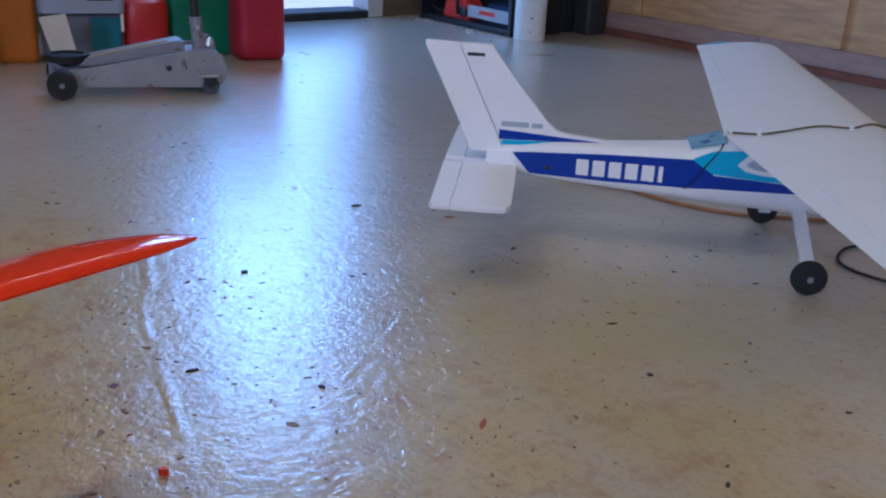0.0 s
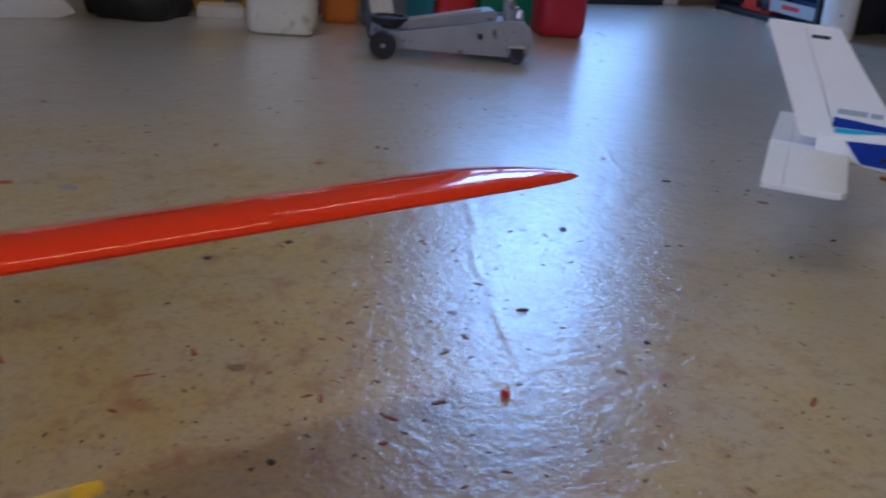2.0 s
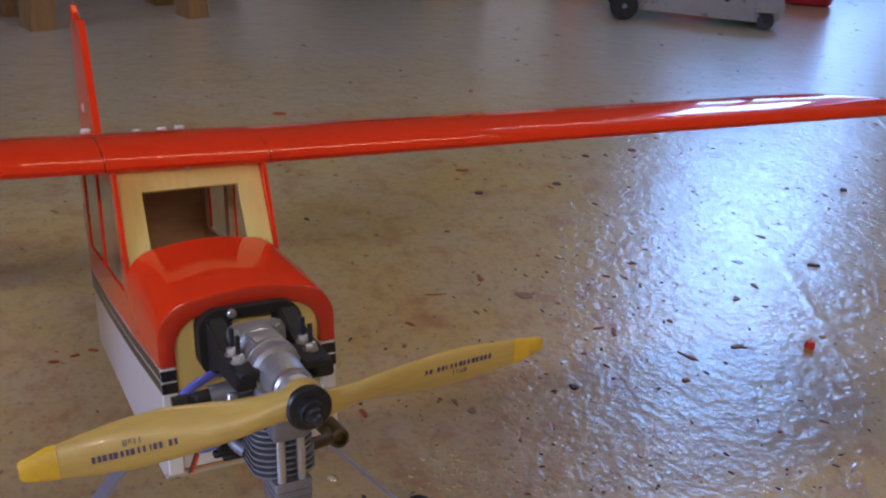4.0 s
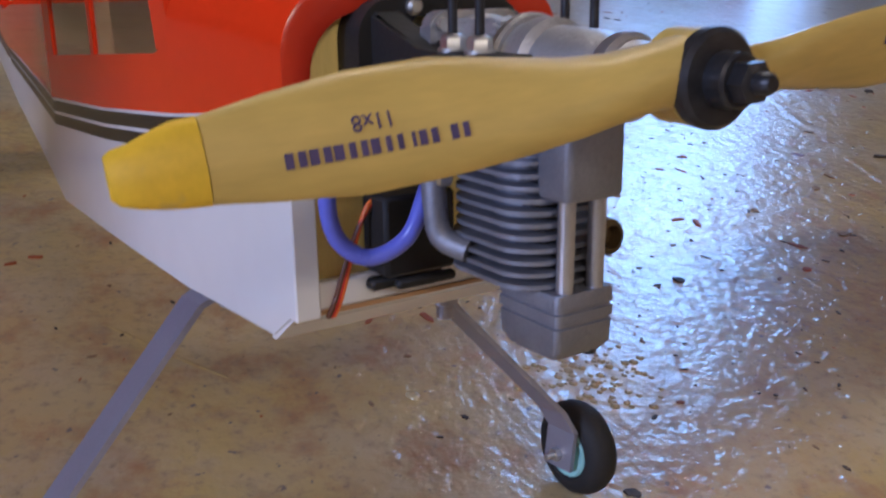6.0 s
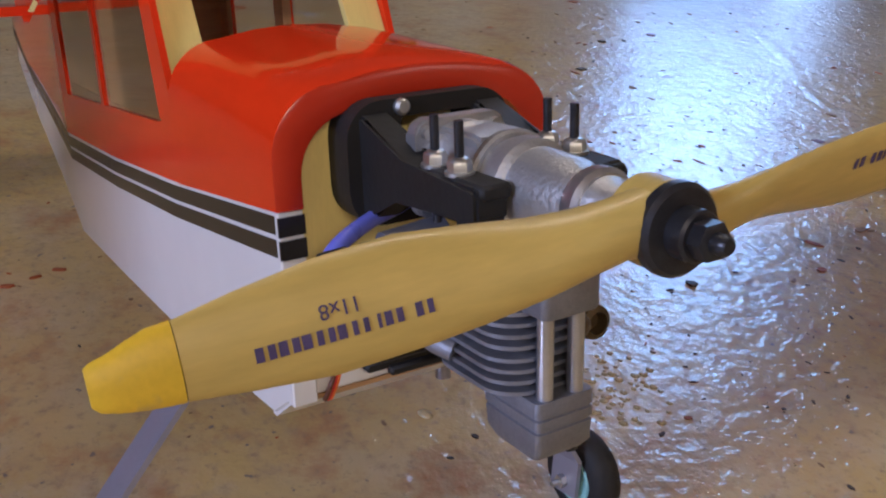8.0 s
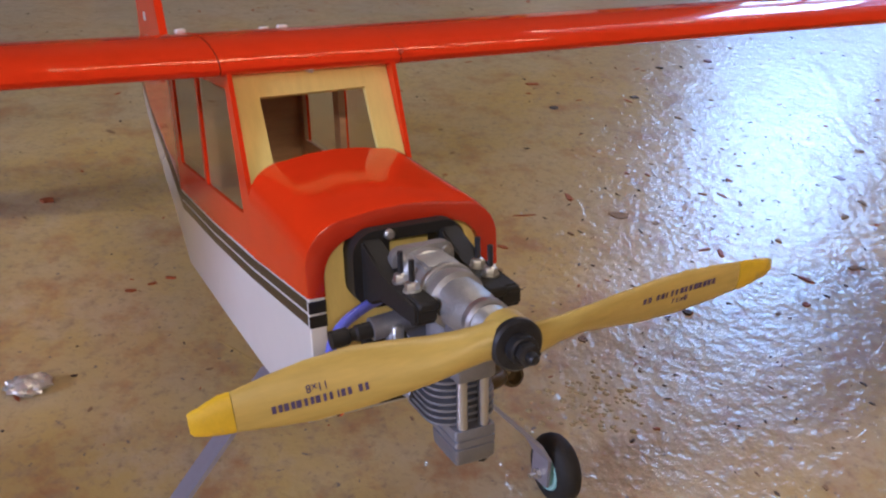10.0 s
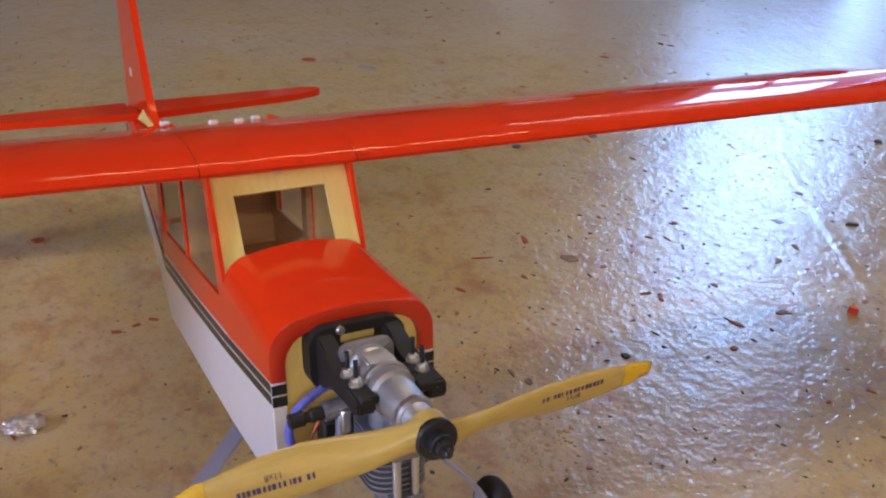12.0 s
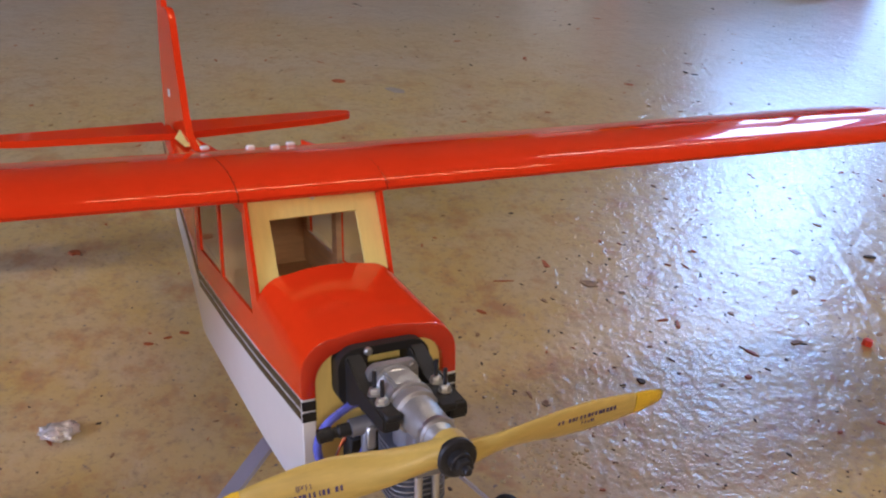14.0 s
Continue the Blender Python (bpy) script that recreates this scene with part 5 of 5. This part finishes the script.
# ---- cables on the floor ----
thing("extension_cord", tube([(0.36, 3.50, 0.005), (0.53, 3.49, 0.005), (0.66, 3.44, 0.005), (0.82, 3.42, 0.005), (1.0, 3.47, 0.005), (1.15, 3.52, 0.005), (1.5, 3.45, 0.005), (1.9, 3.2, 0.005), (2.6, 3.0, 0.005)], 0.0048, 8), mat("brown_cord", (0.34, 0.15, 0.05), 0.55, vary=0.15, scale=60), pose(0, 0, 0), "orange-brown extension cord lying on the floor", "cable")
thing("cord_plug", box((0, 0, 0.014), (0.075, 0.034, 0.027), 0.008, seg=2), mat("brown_plug", (0.28, 0.12, 0.04), 0.5), pose(1.13, 3.60, 0.0, 0, 0, -12), "brown moulded plug at the end of a cord", "plug")
thing("charger_lead", tube([(1.16, 3.44, 0.004), (1.13, 3.36, 0.004), (1.08, 3.29, 0.004), (1.07, 3.20, 0.004), (1.12, 3.14, 0.004), (1.25, 3.12, 0.004), (1.6, 3.2, 0.004)], 0.0034, 8), BLACK_PLASTIC, pose(0, 0, 0), "thin black lead coiled on the floor", "cable")

# ---- litter on the floor ----
def flake(w, h, t, seed, n=9):
    """A flat ragged scrap."""
    rnd = random.Random(seed)
    ring = [(w * 0.5 * rnd.uniform(0.55, 1.0) * math.cos(2 * math.pi * k / n), h * 0.5 * rnd.uniform(0.55, 1.0) * math.sin(2 * math.pi * k / n)) for k in range(n)]
    return loft([[Vector((x, y, 0)) for x, y in ring], [Vector((x * 0.9, y * 0.9, t)) for x, y in ring]])


CHIP_RED = mat("red_plastic_chip", (0.72, 0.06, 0.02), 0.5)
STAIN_PURPLE = mat("purple_paint_drop", (0.17, 0.07, 0.10), 0.35)
STAIN_RUST = mat("rust_red_scrap", (0.30, 0.080, 0.020), 0.6, vary=0.3, scale=90)
STAIN_BROWN = mat("brown_scab", (0.24, 0.16, 0.085), 0.6, vary=0.3, scale=90)
GREY_SCUFF = mat("grey_scuff", (0.30, 0.29, 0.29), 0.5, vary=0.2, scale=40)
DARK_BIT = mat("dark_grit", (0.05, 0.04, 0.035), 0.6, vary=0.4, scale=90)
FOIL = mat("crumpled_foil", (0.58, 0.57, 0.54), 0.28, 0.55, vary=0.1, scale=60, bump=0.8, bscale=120)
LITTER = [
    ("red_chip", 0.279, 1.917, 0.015, 0.012, 0.009, CHIP_RED, 20, "small bright red plastic chip on the floor"),
    ("paint_spot", 0.069, 2.073, 0.024, 0.018, 0.0005, STAIN_PURPLE, 10, "dried purple paint drop on the floor"),
    ("film_scrap", -0.021, 1.929, 0.012, 0.008, 0.001, STAIN_RUST, 0, "small rust-red scrap on the floor"),
    ("film_scrap", -0.012, 1.857, 0.014, 0.005, 0.001, STAIN_RUST, 30, "small rust-red scrap on the floor"),
    ("grey_scuff", -0.836, 1.961, 0.060, 0.035, 0.0005, GREY_SCUFF, 40, "flat grey scuff in the floor paint"),
    ("grey_scuff", -0.278, 5.44, 0.16, 0.05, 0.0005, STAIN_BROWN, 20, "flat dark scuff in the floor paint"),
    ("paint_spot", 0.179, 1.973, 0.012, 0.006, 0.0005, STAIN_RUST, 60, "pinkish red paint fleck on the floor"),
    ("dark_scrap", -0.009, 2.543, 0.022, 0.016, 0.004, DARK_BIT, 40, "dark ragged scrap on the floor"),
    ("dark_scrap", 0.349, 2.210, 0.018, 0.008, 0.003, DARK_BIT, 0, "dark ragged scrap on the floor"),
    ("dark_scrap", 0.364, 2.096, 0.032, 0.018, 0.0006, STAIN_BROWN, 0, "flat brown scab in the floor paint"),
    ("dark_scrap", 0.799, 2.485, 0.014, 0.010, 0.003, DARK_BIT, 0, "dark ragged scrap on the floor"),
    ("dark_scrap", -0.479, 1.140, 0.022, 0.016, 0.003, STAIN_RUST, 70, "rust-red scrap of film on the floor"),
    ("film_scrap", -0.219, 1.131, 0.016, 0.006, 0.002, STAIN_RUST, 60, "thin rust-red scrap of film on the floor"),
    ("film_scrap", -0.219, 1.156, 0.014, 0.004, 0.002, STAIN_RUST, 80, "thin rust-red scrap of film on the floor"),
    ("film_scrap", -0.219, 1.177, 0.018, 0.005, 0.002, STAIN_RUST, 50, "thin rust-red scrap of film on the floor"),
    ("brown_scab", -0.037, 1.710, 0.028, 0.034, 0.0006, STAIN_BROWN, 70, "flat brown scab in the floor paint"),
    ("brown_scab", 0.006, 1.733, 0.012, 0.012, 0.0006, STAIN_BROWN, 0, "flat brown scab in the floor paint"),
    ("dark_scrap", -0.405, 2.257, 0.018, 0.012, 0.002, DARK_BIT, 30, "dark ragged scrap on the floor"),
    ("dark_scrap", -0.382, 2.376, 0.024, 0.020, 0.002, STAIN_PURPLE, 50, "dark purple scrap on the floor"),
    ("dark_scrap", -0.325, 2.086, 0.024, 0.022, 0.001, DARK_BIT, 30, "dark ragged scrap on the floor"),
    ("dark_scrap", -0.364, 1.930, 0.020, 0.020, 0.001, DARK_BIT, 80, "dark ragged scrap on the floor"),
    ("film_scrap", -0.936, 1.883, 0.045, 0.028, 0.002, STAIN_RUST, 55, "rust-red scrap of film on the floor"),
    ("film_scrap", -0.107, 1.608, 0.034, 0.004, 0.001, STAIN_RUST, 60, "thin rust-red scrap of film on the floor"),
    ("film_scrap", -0.062, 1.526, 0.020, 0.010, 0.001, STAIN_RUST, 20, "thin rust-red scrap of film on the floor"),
    ("dark_scrap", -0.009, 3.021, 0.030, 0.014, 0.003, DARK_BIT, 40, "dark ragged scrap on the floor"),
    ("dark_scrap", 0.144, 2.164, 0.030, 0.008, 0.003, DARK_BIT, 50, "dark ragged scrap on the floor"),
    ("film_scrap", 0.217, 3.056, 0.030, 0.008, 0.002, STAIN_RUST, 20, "thin rust-red scrap of film on the floor"),
    ("leaf_scrap", 0.303, 1.288, 0.013, 0.011, 0.001, DARK_BIT, 20, "small dark leaf scrap on the floor"),
    ("leaf_scrap", 0.165, 1.588, 0.018, 0.012, 0.002, DARK_BIT, 20, "small dark leaf scrap on the floor"),
]

for k, (kind_, x, y, w, h, t, m_, turn, text) in enumerate(LITTER):
    thing(kind_, flake(w, h, t, k), m_, pose(x, y, 0.0002, 0, 0, turn), text, kind_.replace("_", " "), smooth=False)
bm = bmesh.new()
bmesh.ops.create_icosphere(bm, subdivisions=3, radius=1)
for v in bm.verts:
    d = 1 + 0.35 * noise.noise(v.co * 2.3) + 0.2 * noise.noise(v.co * 6)
    v.co = Vector((v.co.x * 0.019 * d, v.co.y * 0.013 * d, max(0.0, 0.0065 + v.co.z * 0.008 * d)))
thing("foil_scrap", bm, FOIL, pose(-0.110, 0.985, 0, 0, 0, 70), "crumpled scrap of clear foil on the floor", "foil", smooth=False)
rnd = random.Random(5)


def scatter(name, count, xr, yr, size, material, label, category, seed, long=2.2):
    rnd = random.Random(seed)
    bm = bmesh.new()
    for i in range(count):
        x, y, s, a = rnd.uniform(*xr), rnd.uniform(*yr), size * (0.4 + 1.6 * rnd.random() ** 2.2), rnd.uniform(0, 6.28)
        c, q, l = math.cos(a), math.sin(a), rnd.uniform(1.0, long)
        n = 6
        ring = [(s * l * rnd.uniform(0.5, 1) * math.cos(k * 6.283 / n), s * rnd.uniform(0.4, 0.9) * math.sin(k * 6.283 / n)) for k in range(n)]
        pts = [Vector((x + c * p - q * r, y + q * p + c * r, 0)) for p, r in ring]
        loft([[p + Vector((0, 0, 0.0002)) for p in pts], [p + Vector((0, 0, 0.0004 + s * 0.15)) for p in pts]], True, bm)
    return thing(name, bm, material, pose(0, 0, 0), label, category, kind="stuff", smooth=False)


scatter("grit", 2200, (-2.6, 2.0), (0.6, 5.6), 0.0016, DARK_BIT, "dark grit and tiny shavings strewn over the floor", "grit", 11)
scatter("grit", 850, (-0.15, 0.75), (1.4, 2.9), 0.0013, DARK_BIT, "fine dark grit strewn over the floor", "grit", 12, 3.0)
scatter("wood_shavings", 330, (-1.6, 1.2), (0.6, 3.2), 0.0022, STAIN_RUST, "rust-red scraps of film strewn over the floor", "scraps", 13, 4.0)
scatter("wood_shavings", 320, (-1.6, 1.4), (0.6, 3.4), 0.0024, STAIN_BROWN, "brown shavings strewn over the floor", "shavings", 14, 2.6)
scatter("film_scraps", 38, (-0.9, 0.7), (1.15, 2.6), 0.0042, STAIN_RUST, "thin rust-red scraps of covering film strewn over the floor", "scraps", 15, 3.4)
scatter("paint_flakes", 75, (-0.8, 0.8), (1.1, 2.6), 0.0036, STAIN_BROWN, "flat brown flakes of old paint on the floor", "paint flakes", 16, 2.2)
scatter("grit", 100, (-1.2, 1.4), (1.1, 3.6), 0.0029, DARK_BIT, "larger dark crumbs strewn over the floor", "grit", 17, 2.4)
scatter("grit", 240, (-1.6, 1.6), (2.1, 4.9), 0.0033, DARK_BIT, "dark crumbs strewn over the far floor", "grit", 18, 2.6)
bm = bmesh.new()
for i in range(55):
    a, b = rnd.uniform(-4.3, -3.4), 4.74 - abs(rnd.gauss(0, 0.05))
    box((a, b, 0.003), (rnd.uniform(0.004, 0.016), rnd.uniform(0.003, 0.008), 0.005), bm=bm, m=Euler((0, 0, rnd.uniform(0, 3))).to_matrix())
thing("wood_chips", bm, PAPER, ROOM, "pale wood chips swept along the shelf foot", "wood chips", kind="stuff", smooth=False)

# glossy amber beads, added to give the floor its yellow lamp glints here
GLINT_BEAD = mat("amber_glint_bead", (0.46, 0.38, 0.21), 0.08, vary=0.2, scale=200, rvary=0.02)
rnd = random.Random(8)
bm = bmesh.new()
for i in range(110):
    r, x, y = rnd.uniform(0.0012, 0.0036), 0.205 + rnd.gauss(0, 0.024), 1.385 + rnd.gauss(0, 0.026)
    at = Vector((x, y, 0.0001))
    loft([[at + Vector((r * k * math.cos(a * 0.785), r * k * math.sin(a * 0.785), r * h)) for a in range(8)] for k, h in ((1, 0), (0.9, 0.16), (0.68, 0.3), (0.36, 0.39), (0.08, 0.42))], True, bm)
at = Vector((0.140, 1.265, 0.0001))
loft([[at + Vector((0.0065 * k * math.cos(a * 0.524), 0.0045 * k * math.sin(a * 0.524), 0.005 * h)) for a in range(12)] for k, h in ((1, 0), (0.92, 0.2), (0.72, 0.38), (0.4, 0.5), (0.08, 0.54))], True, bm)
thing("glint_beads", bm, GLINT_BEAD, pose(0, 0, 0), "tiny glossy amber beads added on the floor to catch lamp glints", "resin drops", kind="stuff")

# filled cracks that stand proud of the floor
def ridge(pts, width, height, seed):
    rnd = random.Random(seed)
    path = smooth_path([Vector((x, y, 0)) for x, y in pts], 8)
    rings = []
    for i, p in enumerate(path):
        d = (path[min(i + 1, len(path) - 1)] - path[max(i - 1, 0)]).normalized()
        side = Vector((-d.y, d.x, 0))
        end = min(1.0, i / 3, (len(path) - 1 - i) / 3)
        w, h, off = width * (1 + 0.2 * math.sin(i * 0.23)) * (0.3 + 0.7 * end), height * (0.75 + 0.35 * math.sin(i * 0.31 + seed)) * end, 0.003 * math.sin(i * 0.17)
        rings.append([p + side * (off + w * k) + Vector((0, 0, 0.0002 + h * z)) for k, z in ((-0.5, 0), (-0.38, 0.3), (-0.2, 0.9), (-0.05, 1.0), (0.12, 0.7), (0.3, 0.3), (0.5, 0))])
    return loft(rings, False, closed=False)


for k, (pts, w, h) in enumerate((
        ([(-0.30, 2.60), (-0.14, 2.42), (-0.10, 2.355), (0.0, 2.245), (0.05, 2.215), (0.11, 2.135), (0.20, 2.045), (0.262, 1.988), (0.31, 1.94)], 0.030, 0.0008),
        ([(0.35, 2.51), (0.357, 2.42), (0.362, 2.31), (0.372, 2.24)], 0.018, 0.0005),
        ([(-0.42, 3.33), (-0.34, 3.249), (-0.24, 3.14), (-0.151, 3.04), (-0.09, 2.98)], 0.026, 0.0007),
        ([(-0.08, 1.16), (0.0, 1.172), (0.042, 1.183)], 0.004, 0.0008))):
    thing("filled_crack", ridge(pts, w, h, k), FLOOR, pose(0, 0, 0), "raised bead of old filler along a floor crack", "floor crack", kind="structure")
